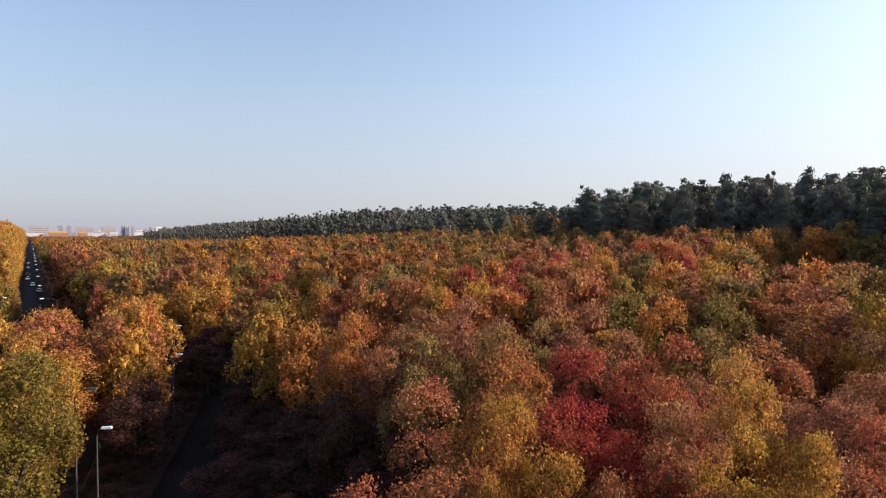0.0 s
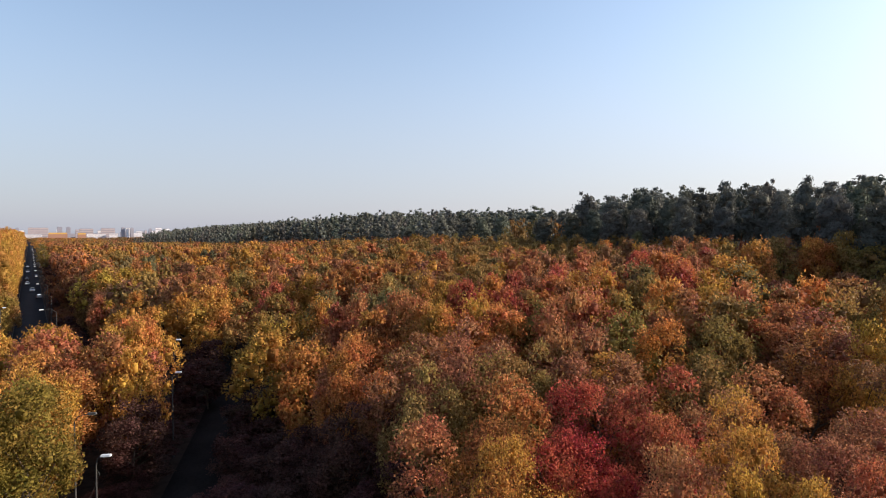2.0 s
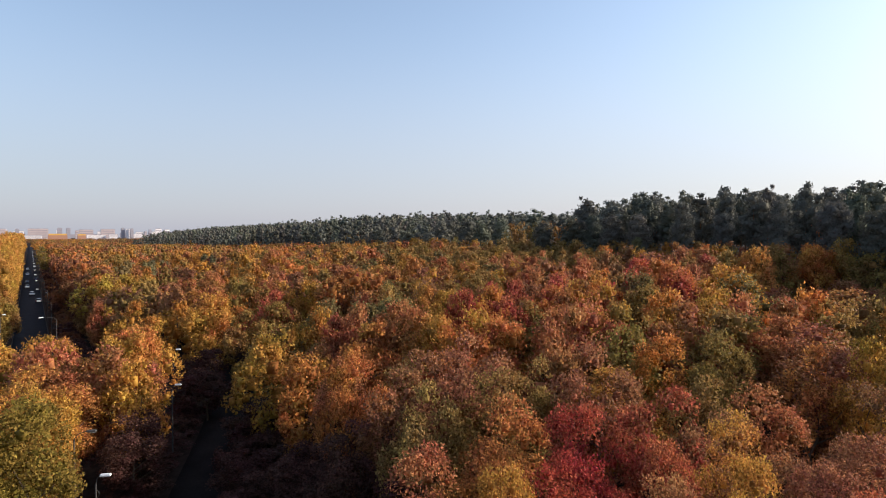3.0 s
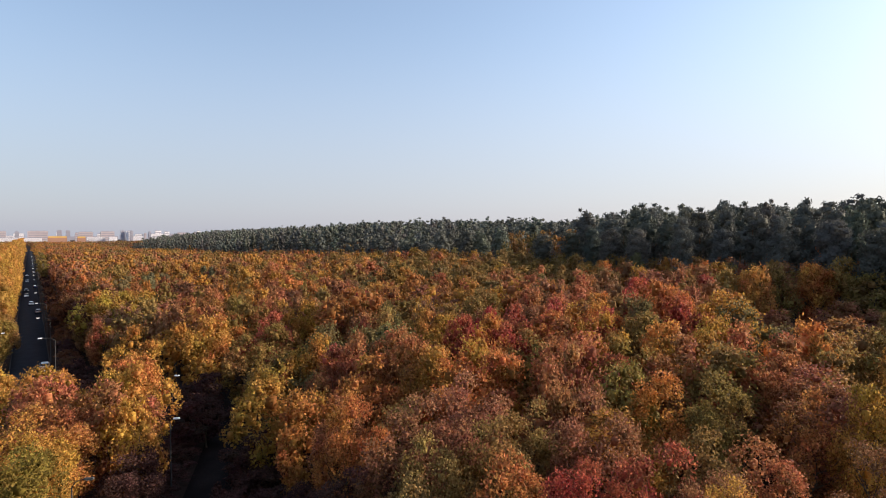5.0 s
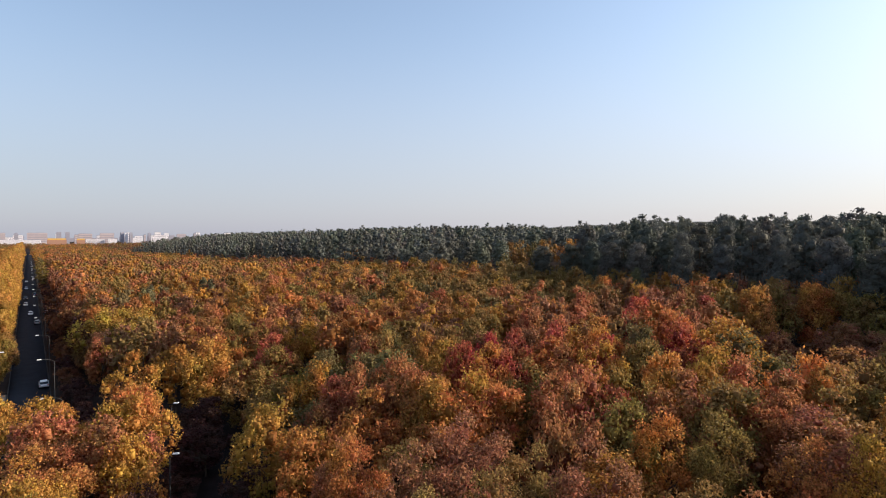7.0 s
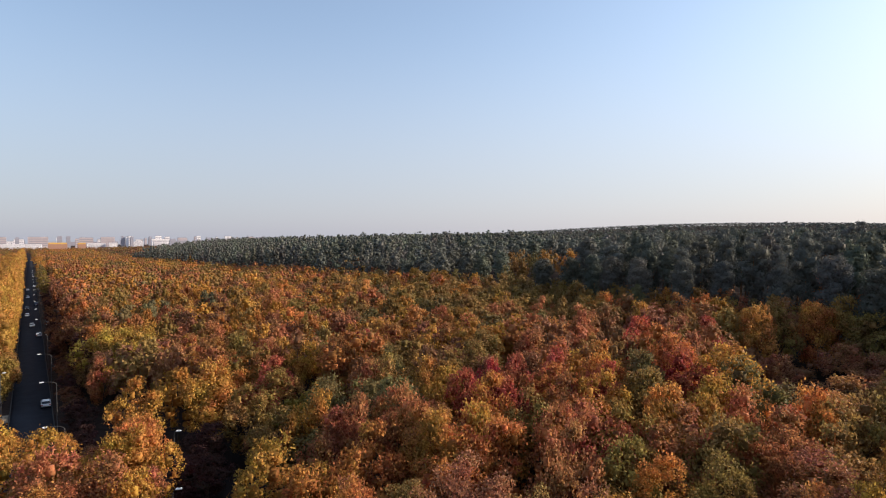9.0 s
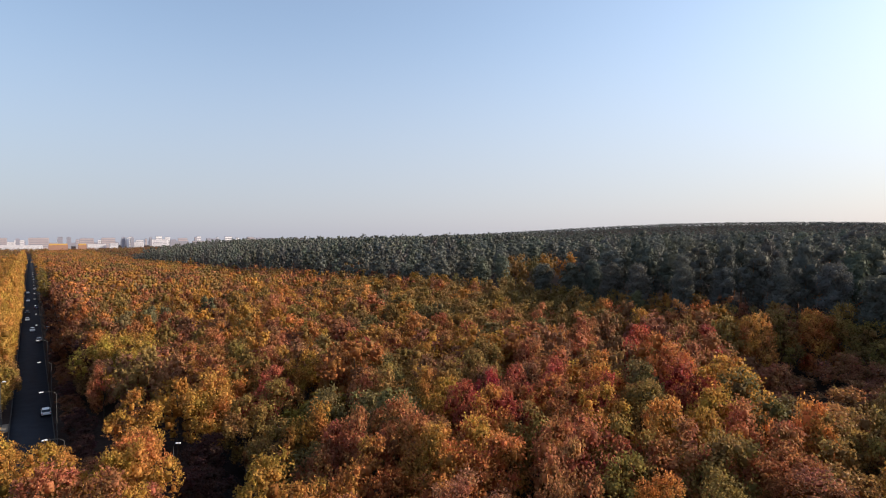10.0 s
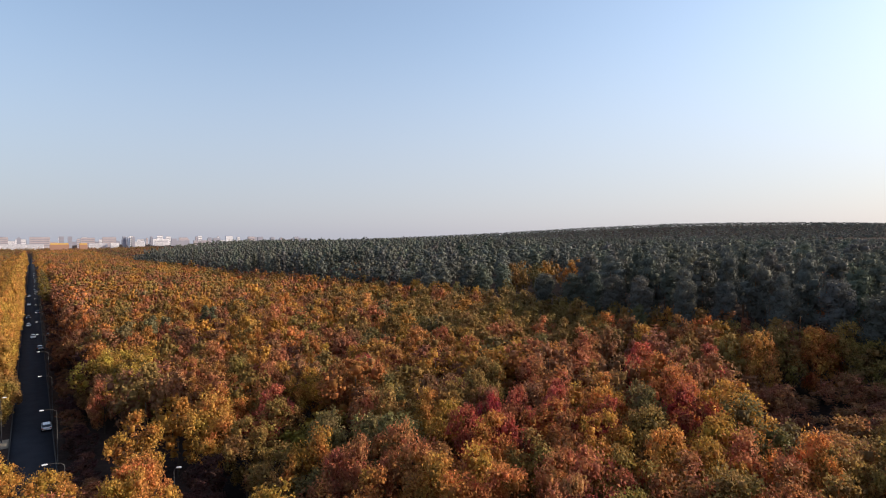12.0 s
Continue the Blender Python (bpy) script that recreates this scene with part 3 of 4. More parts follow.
fill = np.random.default_rng(21)
FAR = []                              # x, y, height, radius, tint name
things = len(PLANTED)
d = 12.0
while d < 900:
    step = 6.0 if d < 320 else 8.5
    s = 9.4
    while s < PINE_EDGE + 4:
        x, y = sd(s + fill.uniform(-2.3, 2.3), d + fill.uniform(-2.3, 2.3))
        s += step
        if x > 0.98 * y + 26 or y < 26 or on_side_road(x, y):
            continue
        if not free(x, y, 2.2):
            continue
        h, r = float(fill.normal(13.7, 1.4)), float(fill.uniform(3.3, 5.6)) * step / 6.0
        h += 2.0 * noise.noise(Vector((x * 0.06, y * 0.06, 5.0)))
        h -= float(np.interp(s, [80, PINE_EDGE], [0, 0.8]))
        name = tint_at(x, y, fill)
        if math.hypot(x - 60, y - 87) < 16:
            h, name = float(fill.uniform(6.5, 9.5)), ("brown", "mauve", "brown")[int(fill.integers(3))]
        elif s > 92:
            h = min(h, 14.2)
        if s > 92 and name == "green":
            name = "olive"
        if math.hypot(x + 19, y - 65) < 10 or math.hypot(x + 27, y - 84) < 13:
            h, name = h * 0.7, ("green", "brown", "moss")[int(fill.integers(3))]
        across = 0.809 * x + 0.588 * y
        if across < 13.5 and d > 60:
            continue
        # low growth, coloured dark for the shaded flank of the wood
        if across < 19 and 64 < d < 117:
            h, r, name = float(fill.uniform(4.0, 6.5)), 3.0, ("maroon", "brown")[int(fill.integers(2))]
        elif s < 26 and d > 70:
            h, name = float(fill.uniform(14, 16)), ("brown", "rust", "orange", "olive")[int(fill.integers(4))]
        if things < 300 and y < 78 + 0.3 * abs(x):
            plant("close" if y < 32 else "fine" if y < 46 else "mid", x, y, name, h, r)
            things += 1
        else:
            FAR.append((x, y, h, r, name))
    d += step

# the wood's edge along the avenue: dark thicket tinted for shade, then taller trees
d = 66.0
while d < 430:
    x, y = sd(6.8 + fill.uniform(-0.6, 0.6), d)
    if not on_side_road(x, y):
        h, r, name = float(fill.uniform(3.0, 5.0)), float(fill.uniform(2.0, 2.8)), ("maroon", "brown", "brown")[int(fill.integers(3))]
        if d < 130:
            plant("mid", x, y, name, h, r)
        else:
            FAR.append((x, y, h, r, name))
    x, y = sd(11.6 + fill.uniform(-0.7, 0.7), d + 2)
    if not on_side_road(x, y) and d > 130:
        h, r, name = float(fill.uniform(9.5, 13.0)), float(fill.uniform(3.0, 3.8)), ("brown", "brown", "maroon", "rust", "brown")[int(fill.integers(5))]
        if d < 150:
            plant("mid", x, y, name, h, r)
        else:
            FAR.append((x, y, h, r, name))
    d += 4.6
# poplars by the avenue
for i in range(44):
    x, y = sd(-6.4 + float(fill.uniform(-0.5, 0.5)), 148 + 5.6 * i)
    plant("poplar", x, y, "yellow", float(fill.uniform(23.0, 26.5)), float(fill.uniform(2.7, 3.4)), 4)
for s0, d0, tint, h, r in ((-4.9, 78, "gold", 12, 3.4), (-4.7, 87, "gold", 11.5, 3.7), (-4.9, 96, "gold", 11.5, 3.7), (-7.6, 105, "gold", 12, 3.2), (-8.8, 114, "gold", 12, 3.0),
                           (-5.6, 146, "olive", 13, 3.6), (-12, 122, "gold", 13, 3.4), (-15, 129, "gold", 14, 3.4), (-9, 74, "olive", 12, 3.4),
                           (-5.0, 153, "olive", 11, 3.4), (-4.9, 162, "olive", 10, 3.2)):
    plant("mid", *sd(s0, d0), tint, h, r)

def in_clearing(x, y):
    """Two glades behind the first pines, where yellow broadleaf trees stand."""
    return (178 < y < 246 and abs(x - 0.19 * y) < 15) or math.hypot(x + 47, y - 303) < 15


# pines: the edge of the pine wood, row by row
pines = []
d = -70.0
while d < 965:
    s = PINE_EDGE + 3
    while s < (430 if d < 560 else 300):
        x, y = sd(s + fill.uniform(-2, 2) + 6 * noise.noise(Vector((d * 0.03, 1.7, 0))), d + fill.uniform(-2, 2))
        s += 9.8
        if y < 45 or x > 0.98 * y + 45 or in_clearing(x, y):
            continue
        pines.append((s, x, y))
    d += 9.6
FAR_PINE = []
count = 0
for s, x, y in pines:
    clump = noise.noise(Vector((x * 0.035, y * 0.035, 8.0)))
    along = to_sd(x, y)[1]
    h = float(np.interp(s, [137, 143, 150, 170, 205], [20.5 + 2.0 * (along < 70), 24.0 + 1.2 * (along < 75), 25.0 + 1.2 * (along < 75), 24.4, 22.3])) + 2.2 * clump + float(fill.normal(0, 1.3))
    if along > 115 and s < 250:
        h -= float(np.interp(along, [115, 135, 225, 275], [0, 4.8, 3.0, -1.5])) * (1 if s < 200 else 0.6)
    r = float(fill.uniform(3.0, 4.5))
    if s < 136 and clump < -0.10 and along > 95:
        if fill.random() < 0.55:
            FAR.append((x, y, float(fill.uniform(13, 17)), 3.6, ("gold", "rust", "olive", "olive", "green")[int(fill.integers(5))]))
        continue
    if s < 142 and y < 250 and count < 130:
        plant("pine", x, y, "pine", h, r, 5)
        count += 1
    else:
        FAR_PINE.append((x, y, h, r * (1.0 if s < 170 else 1.12)))
for x, y, tint in ((-52, 315, "gold"), (-49, 318, "orange"), (33, 234, "olive"), (50, 226, "gold"), (41, 232, "gold"), (46, 240, "olive"), (28, 230, "olive"), (56, 238, "gold"), (37, 222, "green"), (104, 142, "orange"), (100, 150, "rust")):
    FAR.append((x, y, 17.0, 4.0, tint))



def woods(name, rows, crowns, leaf, bark, label, tints, base_h, base_r, stems=True):
    """Many trees past counting, in one mesh."""
    rng = np.random.default_rng(33)
    V, Q, S, C, off = [], [], [], [], 0
    for row in rows:
        x, y, h, r = row[:4]
        v, q = crowns[int(rng.integers(len(crowns)))]
        a = rng.uniform(0, 2 * math.pi)
        ca, sa = math.cos(a), math.sin(a)
        k = r / base_r
        w = np.stack([(v[:, 0] * ca - v[:, 1] * sa) * k + x, (v[:, 0] * sa + v[:, 1] * ca) * k + y,
                      v[:, 2] * h / base_h + float(ground_z(x, y))], 1)
        z = float(ground_z(x, y))
        tv, tq = np.zeros((0, 3)), np.zeros((0, 4), int)
        if stems:
            tv, tq = tube([(x, y, z - 0.3), (x, y, z + h * 0.4), (x, y, z + h * 0.8)], [0.22, 0.17, 0.06], 4)
        c = np.array(TINTS[row[4] if tints is None else tints]) * rng.uniform(0.76, 1.24) * rng.uniform(0.93, 1.07, 3)
        V += [w, tv]
        Q += [q + off, tq + off + len(w)]
        S += [np.zeros(len(q)), np.ones(len(tq))]
        C.append(np.tile((*c, 1), (len(w) + len(tv), 1)))
        off += len(w) + len(tv)
    ob = new(name, mesh_np(name, np.vstack(V), np.vstack(Q), [leaf, bark], np.concatenate(S), np.vstack(C)))
    tagged(ob, label, "trees", kind="stuff")


def split(rows, edge):
    return [r for r in rows if math.hypot(r[0], r[1]) < edge], [r for r in rows if math.hypot(r[0], r[1]) >= edge]


seeds = [np.random.default_rng(900 + i) for i in range(18)]
near, far = split(FAR, 240)
woods("autumn_wood", near, [crown_leaves(g, 4, 14, 4.4, 1050, 0.50, 36, fine=False, heart=0.68, broad=0.65) for g in seeds[:6]], LEAF_FAR, BARK,
      "autumn broadleaf wood of rust, orange and olive crowns", None, 14, 4.3)
woods("distant_autumn_wood", far, [crown_leaves(g, 5, 14, 4.4, 150, 0.78, 6, fine=False) for g in seeds[6:10]], LEAF_FAR, BARK,
      "distant rust-brown autumn wood", None, 14, 4.3, False)
plain_wood = []
d = 905.0
while d < 1900:
    for k in range(11):
        plain_wood.append((*sd(9 + 11.5 * k + fill.uniform(-4, 4), d + fill.uniform(-5, 5)), float(fill.uniform(11.5, 14.5)), 6.5, tint_at(5 * k, d * 0.3, fill)))
    for k in range(16):
        plain_wood.append((*sd(-22 - 16 * k + fill.uniform(-6, 6), d - 250 + fill.uniform(-5, 5)), float(fill.uniform(9, 14)), 7.5, ("olive", "green", "gold", "brown")[int(fill.integers(4))]))
    d += 14
town_trees = []
d = 1150.0
while d < 2650:
    for k in range(38):
        s = 420 - 22 * k + fill.uniform(-9, 9)
        if d > 1700 or s > 130:
            town_trees.append((*sd(s, d + fill.uniform(-12, 12)), float(fill.uniform(7, 13)), 10.0, ("olive", "green", "brown", "brown")[int(fill.integers(4))]))
    d += 44
woods("plain_wood", plain_wood, [crown_leaves(g, 4, 14, 3.1, 12, 1.8, 2, fine=False) for g in seeds[6:10]], LEAF_FAR, BARK,
      "far autumn wood on the plain before the town", None, 14, 3.0, False)
woods("town_trees", town_trees, [crown_leaves(g, 2, 14, 3.1, 10, 1.6, 1, fine=False) for g in seeds[6:10]], LEAF_FAR, BARK,
      "far brownish trees at the edge of town", None, 14, 3.0, False)
near, rest = split(FAR_PINE, 230)
middle, far = split(rest, 470)
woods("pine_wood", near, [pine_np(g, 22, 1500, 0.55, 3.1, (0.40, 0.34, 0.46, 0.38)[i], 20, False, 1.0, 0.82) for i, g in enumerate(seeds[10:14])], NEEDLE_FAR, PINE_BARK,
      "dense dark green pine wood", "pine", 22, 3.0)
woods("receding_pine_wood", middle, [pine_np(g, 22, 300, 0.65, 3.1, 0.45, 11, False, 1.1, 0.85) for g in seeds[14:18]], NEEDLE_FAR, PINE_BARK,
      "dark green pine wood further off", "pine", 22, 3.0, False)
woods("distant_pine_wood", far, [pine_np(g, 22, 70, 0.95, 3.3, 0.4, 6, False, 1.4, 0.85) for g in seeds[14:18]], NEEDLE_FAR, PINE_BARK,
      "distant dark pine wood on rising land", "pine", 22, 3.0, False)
hill = []
y = 420.0
while y < 1250:
    x = -250.0
    while x < 1.0 * y:
        if 0.809 * x + 0.588 * y > 425:
            hill.append((x + fill.uniform(-5, 5), y + fill.uniform(-5, 5), float(fill.uniform(13, 17)), 7.6))
        x += 15
    y += 19
y = 2560.0
while y < 3500:
    x = -0.35 * y
    while x < 0.92 * y:
        hill.append((x + fill.uniform(-8, 8), y + fill.uniform(-8, 8), float(fill.uniform(14, 20)), 15.0))
        x += 23
    y += 34
# far hill in the paler pine tint that stands in for haze
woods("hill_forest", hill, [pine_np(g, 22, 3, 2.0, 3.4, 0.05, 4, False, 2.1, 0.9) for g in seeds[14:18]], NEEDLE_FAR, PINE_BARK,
      "far pine-covered hill on the skyline", "hazed_pine", 22, 2.6, False)
row = [(*sd(-7.6 + fill.uniform(-1, 1), 397 + 7.5 * i), float(fill.uniform(20, 26)), 3.0, "yellow") for i in range(80)]
row += [(*sd(6.6 + fill.uniform(-0.5, 0.5), 402 + 9 * i), float(fill.uniform(12, 16)), 3.0, ("olive", "moss", "green")[i % 3]) for i in range(22)]
row += [(*sd(7.6, 620 + 10 * i), 20.0, 3.6, "gold") for i in range(5)]
row += [(*sd(-17 + fill.uniform(-2, 2), 300 + 9 * i), float(fill.uniform(15, 22)), 3.4, "gold") for i in range(60)]
woods("distant_poplar_row", row, [crown_leaves(g, 2, 24, 2.8, 220, 1.3, 34, fine=False) for g in (np.random.default_rng(5), np.random.default_rng(6))],
      LEAF_FAR, BARK, "distant row of yellow poplars beside the avenue", None, 24, 2.8)

# ---- street furniture, vehicles, town ----
def bm_box(bm, x0, x1, y0, y1, z0, z1, taper=0.0):
    vs = [bm.verts.new(p) for p in ((x0, y0, z0), (x1, y0, z0), (x1, y1, z0), (x0, y1, z0),
                                    (x0 + taper, y0 + taper, z1), (x1 - taper, y0 + taper, z1), (x1 - taper, y1 - taper, z1), (x0 + taper, y1 - taper, z1))]
    for f in ((3, 2, 1, 0), (4, 5, 6, 7), (0, 1, 5, 4), (1, 2, 6, 5), (2, 3, 7, 6), (3, 0, 4, 7)):
        bm.faces.new([vs[k] for k in f])
    return vs


def street_lamp(x, y, high, arm, turn, label, cover=LAMP_HEAD):
    """A tapered pole with a curved bracket along +x and a flat luminaire at its end."""
    thing = new("street_lamp")
    zp = high - 0.55
    link_part("pole", mesh_np("pole", *tube([(0, 0, -0.2), (0, 0, 0.9), (0, 0, 0.95), (0, 0, zp)], [0.11, 0.10, 0.075, 0.045], 10), [STEEL]), thing)
    pts = [(0, 0, zp - 0.25), (0.02, 0, zp + 0.05), (arm * 0.25, 0, zp + 0.36), (arm * 0.6, 0, zp + 0.5), (arm, 0, zp + 0.55)]
    link_part("bracket", mesh_np("bracket", *tube(pts, [0.04, 0.036, 0.032, 0.028, 0.025], 8), [STEEL]), thing)
    bm = bmesh.new()
    bm_box(bm, arm - 0.1, arm + 0.58, -0.13, 0.13, zp + 0.50, zp + 0.64, 0.05)
    bmesh.ops.bevel(bm, geom=bm.edges[:], offset=0.025, segments=1, affect="EDGES")
    head = part("luminaire", bm, cover, thing, "grey lamp head")
    bm = bmesh.new()
    bm_box(bm, arm + 0.1, arm + 0.5, -0.09, 0.09, zp + 0.46, zp + 0.498, -0.02)
    part("lens", bm, LENS, head)
    thing.matrix_basis = pose(x, y, float(ground_z(x, y)), 0, 0, turn)
    tagged(thing, label, "street lamp", "street lamps")
    return thing


LENS = plain("frosted_lens", (0.8, 0.8, 0.78), 0.2)
avenue_lamp = street_lamp(*sd(3.5, 90), 10.0, 1.9, 180 + 36, "grey steel street lamp with a long arm over the avenue")
for d in (119, 149, 182, 216, 249, 282, 315, 348, 381, 414, 447, 480, 513, 546, 580, 613):
    x, y = sd(3.5, d)
    copy_thing(avenue_lamp, pose(x, y, float(ground_z(x, y)), 0, 0, 180 + 36))
side_lamp = street_lamp(-22.2, 36.0, 8.75, 0.35, 12, "grey steel street lamp with a short arm beside the side road")
for x, y in ((-27.6, 57.6), (-35.7, 75.0)):
    copy_thing(side_lamp, pose(x, y, float(ground_z(x, y)), 0, 0, 12))
street_lamp(-26.3, 40.2, 10.1, 0.9, 12, "tall grey street lamp half hidden in the yellow-green trees", STEEL)
copy_thing(side_lamp, pose(*sd(-4.9, 139), 0, 0, 0, 36))

# cable stays and loops at the nearest lamp
stay = new("cable_stay")
tagged(stay, "thin dark cable stay from the lamp pole down to the verge", "cable")
link_part("strand", mesh_np("strand", *tube([(-22.15, 36.0, 7.1), (-23.6, 36.6, 4.6), (-26.3, 38.0, 0.2)], [0.016, 0.016, 0.016], 5), [STEEL]), stay)
loop = [(-22.1 + 0.16 * math.sin(k * 0.9), 35.95, 7.9 - 0.16 * k) for k in range(8)]
link_part("loop", mesh_np("loop", *tube(loop, [0.018] * 8, 5), [WIRE]), stay)


def car(s0, d0, paint, label, away=True):
    thing = new("car")
    bm = bmesh.new()
    prof = [(-2.05, 0.45), (-2.1, 0.75), (-2.02, 0.98), (-1.0, 1.05), (1.45, 1.05), (2.0, 0.92), (2.1, 0.7), (2.08, 0.42)]
    rings = [[bm.verts.new((w * (1 if 0.5 < z < 1.0 else 0.93), y, z)) for y, z in prof] for w in (-0.86, 0.86)]
    n = len(prof)
    for k in range(n):
        bm.faces.new((rings[0][k], rings[0][(k + 1) % n], rings[1][(k + 1) % n], rings[1][k]))
    bm.faces.new(rings[0][::-1])
    bm.faces.new(rings[1])
    bmesh.ops.bevel(bm, geom=bm.edges[:], offset=0.05, segments=1, affect="EDGES")
    body = part("body", bm, paint, thing)
    bm = bmesh.new()
    lo = [bm.verts.new(p) for p in ((-0.78, -1.85, 1.0), (0.78, -1.85, 1.0), (0.78, 0.95, 1.0), (-0.78, 0.95, 1.0))]
    hi = [bm.verts.new(p) for p in ((-0.62, -1.5, 1.44), (0.62, -1.5, 1.44), (0.62, 0.25, 1.44), (-0.62, 0.25, 1.44))]
    for k in range(4):
        bm.faces.new((lo[k], lo[(k + 1) % 4], hi[(k + 1) % 4], hi[k]))
    part("window_glass", bm, CAR_GLASS, thing, "dark tinted windows")
    bm = bmesh.new()
    bm_box(bm, -0.64, 0.64, -1.52, 0.27, 1.435, 1.50, 0.05)
    part("roof", bm, paint, thing)
    for sx in (-0.8, 0.8):
        for sy in (-1.3, 1.3):
            v, q = tube([(sx - 0.1, sy, 0.33), (sx - 0.09, sy, 0.33), (sx + 0.09, sy, 0.33), (sx + 0.1, sy, 0.33)], [0.2, 0.33, 0.33, 0.2], 14)
            wheel = link_part("wheel", mesh_np("wheel", v, q, [TYRE]), thing)
            v, q = tube([(sx - 0.105, sy, 0.33), (sx + 0.105, sy, 0.33)], [0.19, 0.19], 10)
            link_part("rim", mesh_np("rim", v, q, [STEEL]), wheel)
        bm = bmesh.new()
        bm_box(bm, sx * 0.85 - 0.14, sx * 0.85 + 0.14, -2.13, -2.0, 0.72, 0.9)
        part("tail_light", bm, TAIL, thing, "red tail light")
        bm = bmesh.new()
        bm_box(bm, sx * 0.85 - 0.16, sx * 0.85 + 0.16, 2.0, 2.12, 0.68, 0.84)
        part("headlight", bm, LENS, thing, "clear headlight")
    bm = bmesh.new()
    bm_box(bm, -0.26, 0.26, -2.14, -2.08, 0.55, 0.66)
    part("number_plate", bm, LAMP_HEAD, thing)
    x, y = sd(s0, d0)
    thing.matrix_basis = pose(x, y, 0.055 if s0 < 4.2 else float(ground_z(x, y)) - 0.05, 0, 0, 36 if away else 216)
    return tagged(thing, label, "car", "cars on the avenue")


def gloss(name, colour):
    return plain(name, colour, 0.25, 0.0, 0.04, 1.0)


CAR_GLASS, TYRE, TAIL = plain("tinted_glass", (0.02, 0.025, 0.03), 0.08), plain("rubber", (0.02, 0.02, 0.02), 0.9), plain("red_lens", (0.4, 0.02, 0.02), 0.2)
WHITE_CAR, SILVER_CAR, DARK_CAR, BLUE_CAR = gloss("white_car_paint", (0.75, 0.75, 0.74)), gloss("silver_car_paint", (0.45, 0.46, 0.48)), gloss("dark_car_paint", (0.03, 0.03, 0.035)), gloss("blue_car_paint", (0.05, 0.09, 0.2))
car(2.3, 143, WHITE_CAR, "white hatchback driving away along the avenue")
car(2.2, 249, SILVER_CAR, "silver car driving along the shaded avenue")
car(0.3, 279, WHITE_CAR, "white car in the middle of the avenue", False)
car(5.6, 281, SILVER_CAR, "silver car parked on the verge of the avenue")
car(6.6, 256, DARK_CAR, "dark car parked on the verge under the trees")
car(-1.4, 318, WHITE_CAR, "white car coming up the avenue", False)
car(-1.6, 350, DARK_CAR, "dark car coming up the avenue", False)
car(2.2, 372, BLUE_CAR, "blue car driving away along the avenue")
car(-1.5, 420, WHITE_CAR, "white car coming up the avenue", False)
car(-1.7, 484, SILVER_CAR, "silver car coming up the avenue", False)
car(2.3, 520, WHITE_CAR, "white car driving away along the avenue")
car(2.2, 660, SILVER_CAR, "silver car far along the avenue")

def building(x, y, wide, high, wall, roof, label, bays=0, deep=16):
    """A block of flats or a hall: walls, a roof slab with a parapet, and stair bays that stand proud."""
    thing = new("building")
    wide *= 0.85
    bm = bmesh.new()
    bm_box(bm, -wide / 2, wide / 2, 0, deep, -8, high - 1.2)
    part("wall", bm, wall, thing)
    bm = bmesh.new()
    bm_box(bm, -wide / 2 - 0.4, wide / 2 + 0.4, -0.4, deep + 0.4, high - 1.2, high, 0.3)
    part("roof", bm, roof, thing)
    for k in range(4 if bays else 0):
        z = high * (0.2 + 0.19 * k)
        bm = bmesh.new()
        bm_box(bm, -wide * 0.46, wide * 0.46, -0.25, -0.003, z, z + high * 0.07)
        part("window_band", bm, DARK_WALL, thing, "dark band of windows")
    for k in range(min(bays, 3)):
        bx = -wide / 2 + wide * (k + 0.5) / min(bays, 3)
        bm = bmesh.new()
        bm_box(bm, bx - 1.6, bx + 1.6, 3, 8, high, high + 2.6)
        part("roof_housing", bm, GREY_WALL, thing)
    thing.matrix_basis = pose(x, y, 0, 0, 0, 36)
    return tagged(thing, label, "building", "town on the skyline")


WHITE_WALL, PINK_WALL = plain("white_panel_wall", (0.74, 0.70, 0.72), 0.8, 0, 0.12, 0.05), plain("pale_pink_wall", (0.42, 0.35, 0.36), 0.8, 0, 0.12, 0.05)
GREY_WALL, BRICK_WALL = plain("grey_panel_wall", (0.29, 0.28, 0.33), 0.8, 0, 0.12, 0.05), plain("orange_brick_wall", (0.36, 0.19, 0.13), 0.8, 0, 0.15, 0.05)
DARK_WALL, YELLOW_ROOF = plain("dark_bay_wall", (0.27, 0.25, 0.29), 0.6, 0, 0.1, 0.05), plain("yellow_roof_band", (0.60, 0.36, 0.08), 0.7, 0, 0.1, 0.05)
HALL, FLATS, TOWER = "long low white hall at the edge of town", "distant block of pale flats", "distant grey tower block"
building(-1747, 2300, 108, 23, WHITE_WALL, GREY_WALL, HALL, 1)
building(-1660, 2300, 70, 22, WHITE_WALL, GREY_WALL, HALL, 1)
for x, y, w, h in ((-1356, 2000, 67, 28), (-1303, 2050, 30, 27)):
    b = building(x, y, w, h - 5, BRICK_WALL, BRICK_WALL, "orange brick building with a yellow top storey")
    bm = bmesh.new()
    bm_box(bm, -w * 0.4, w * 0.4, 0.8, 14, h - 5.0, h)
    part("top_storey", bm, YELLOW_ROOF, b, "bright yellow top storey")
building(-1464, 2400, 79, 24, WHITE_WALL, GREY_WALL, HALL, 1)
building(-1404, 2420, 36, 26, WHITE_WALL, GREY_WALL, HALL, 1)
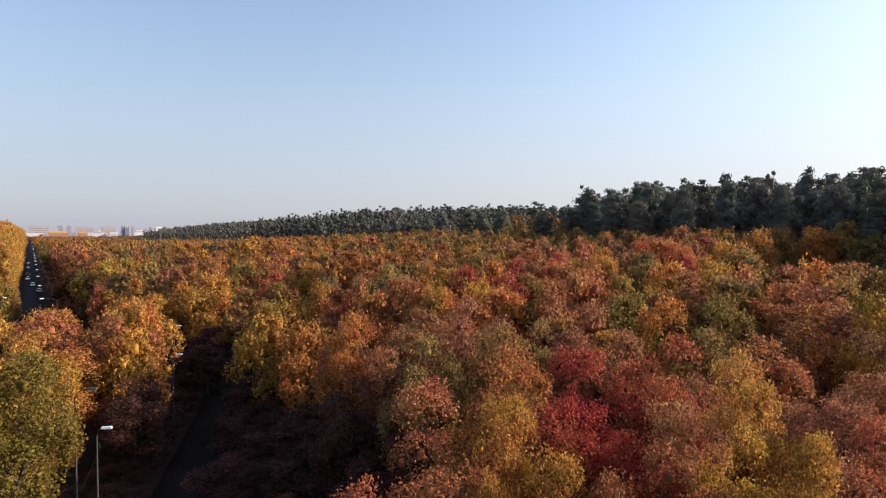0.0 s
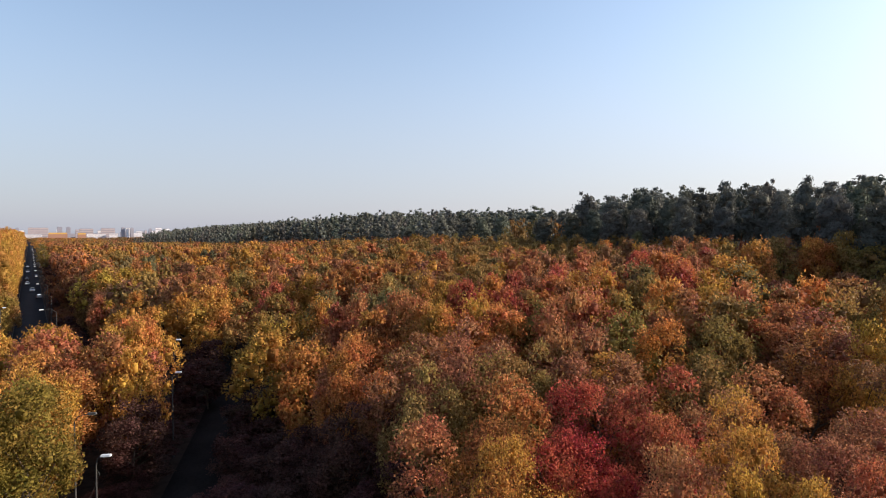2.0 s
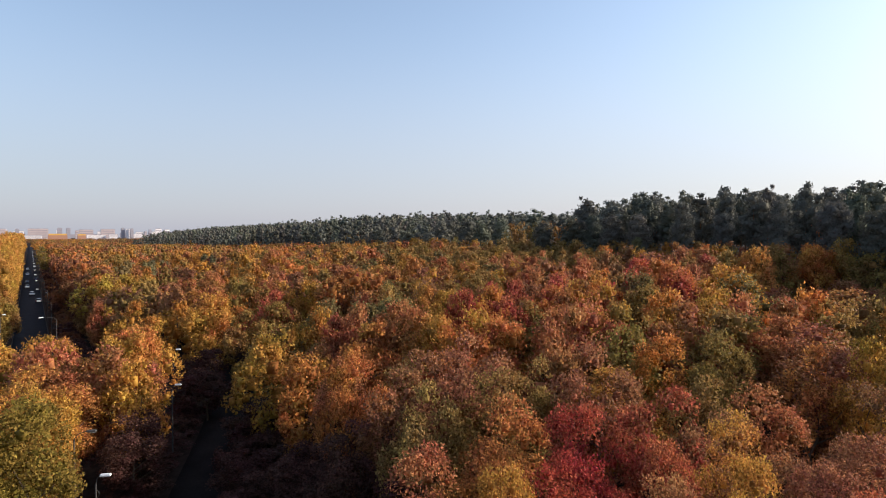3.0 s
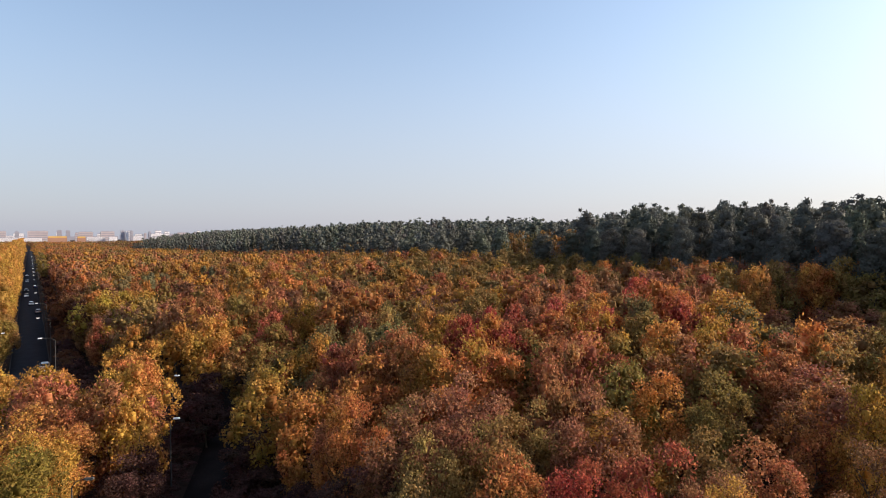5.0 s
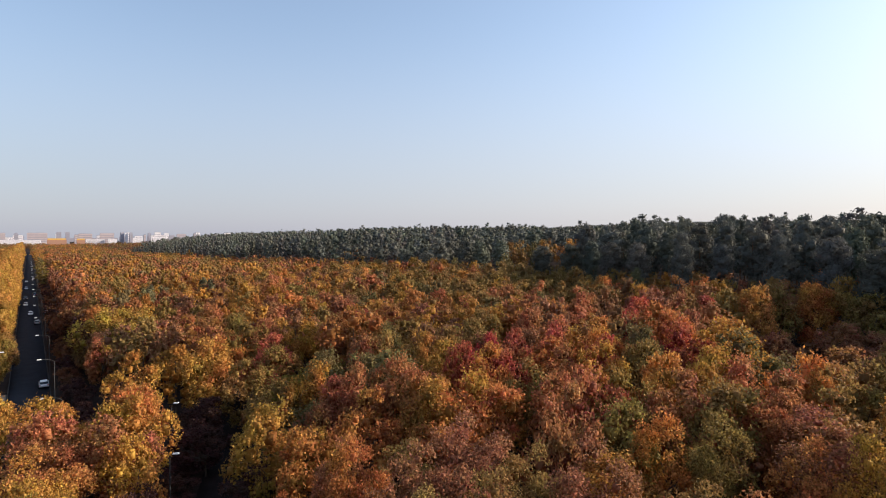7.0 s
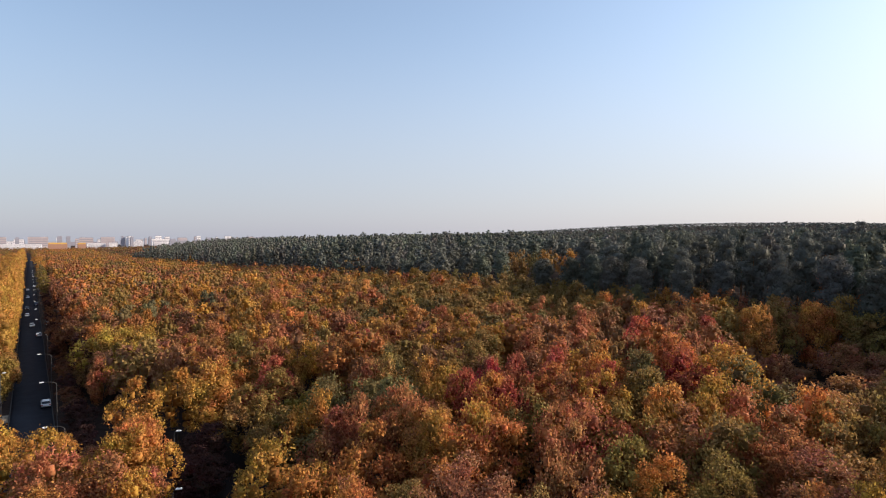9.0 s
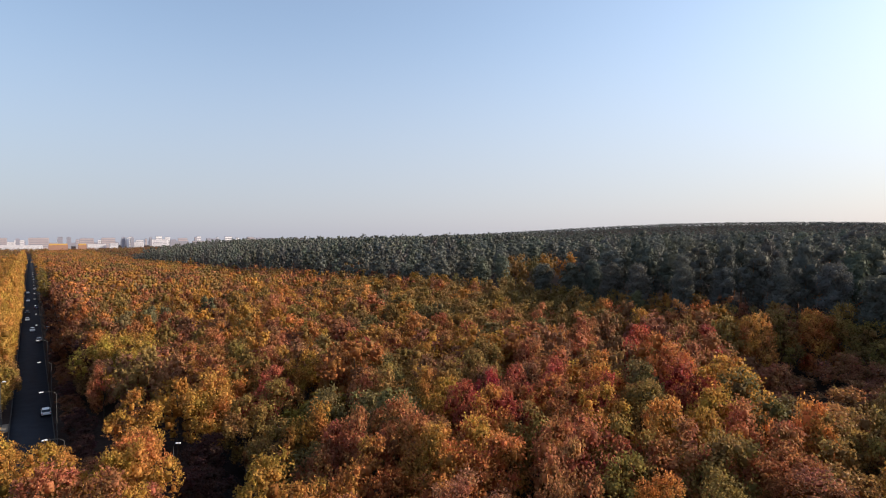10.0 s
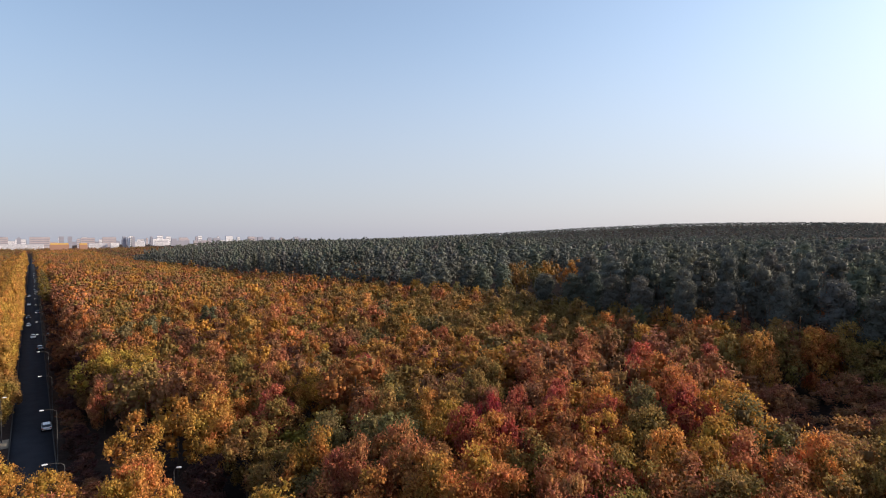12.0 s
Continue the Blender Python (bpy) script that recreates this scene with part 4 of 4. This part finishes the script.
for x, y, w, h, m, k in ((-1949, 2600, 18, 51, GREY_WALL, 1), (-1924, 2700, 94, 54, PINK_WALL, 5), (-1754, 2600, 23, 55, GREY_WALL, 2),
                         (-1681, 2550, 19, 54, GREY_WALL, 1), (-1662, 2580, 14, 44, PINK_WALL, 1), (-1758, 2800, 69, 50, PINK_WALL, 4),
                         (-1705, 2830, 30, 41, WHITE_WALL, 2), (-1651, 2800, 69, 52, PINK_WALL, 4), (-1407, 2500, 16, 53, GREY_WALL, 1),
                         (-1388, 2500, 12, 50, WHITE_WALL, 0), (-1368, 2500, 14, 50, GREY_WALL, 1)):
    building(x, y, w, h, m, GREY_WALL, TOWER if w < 30 else FLATS, k)
for x, y, w, h, m, k in ((-2328, 3000, 41, 56, PINK_WALL, 2), (-1815, 3400, 50, 40, WHITE_WALL, 3), (-1761, 3420, 16, 56, GREY_WALL, 1),
                         (-1695, 3400, 101, 43, WHITE_WALL, 5), (-1605, 3500, 60, 50, PINK_WALL, 3), (-1504, 3500, 27, 60, WHITE_WALL, 1),
                         (-1440, 3600, 50, 46, GREY_WALL, 2), (-1200, 3600, 40, 50, GREY_WALL, 2), (-1762, 3520, 40, 62, WHITE_WALL, 2), (-2240, 3000, 50, 44, WHITE_WALL, 3)):
    building(x, y, w, h, m, GREY_WALL, "pale flats far off on the town's skyline", k)

town = np.random.default_rng(77)
for k in range(46):
    far_off = float(town.uniform(2900, 4100))
    low_block = k % 3 == 0
    wide_block = float(town.uniform(40, 110)) if low_block else float(town.uniform(14, 46))
    building(far_off * float(-0.80 + 0.0125 * k + town.uniform(-0.004, 0.004)), far_off, wide_block,
             float(town.uniform(26, 34)) if low_block else float(town.uniform(38, 58)),
             (WHITE_WALL, PINK_WALL, GREY_WALL)[int(town.integers(3))], GREY_WALL,
             "long pale block at the far edge of town" if low_block else "pale tower block in the hazy town", 1 + int(town.integers(3)))

stone = new("kerbstone")
bm = bmesh.new()
bm_box(bm, -0.5, 0.5, -0.09, 0.09, -0.05, 0.16, 0.015)
part("stone", bm, plain("pale_stone", (0.42, 0.38, 0.35), 0.9, 0, 0.2, 3.0, 0.3), stone)
stone.matrix_basis = pose(-22.6, 47.9, float(ground_z(-22.6, 47.9)) + 0.02, 0, 0, 8)
tagged(stone, "pale loose kerbstone beside the dark side road", "kerbstone")
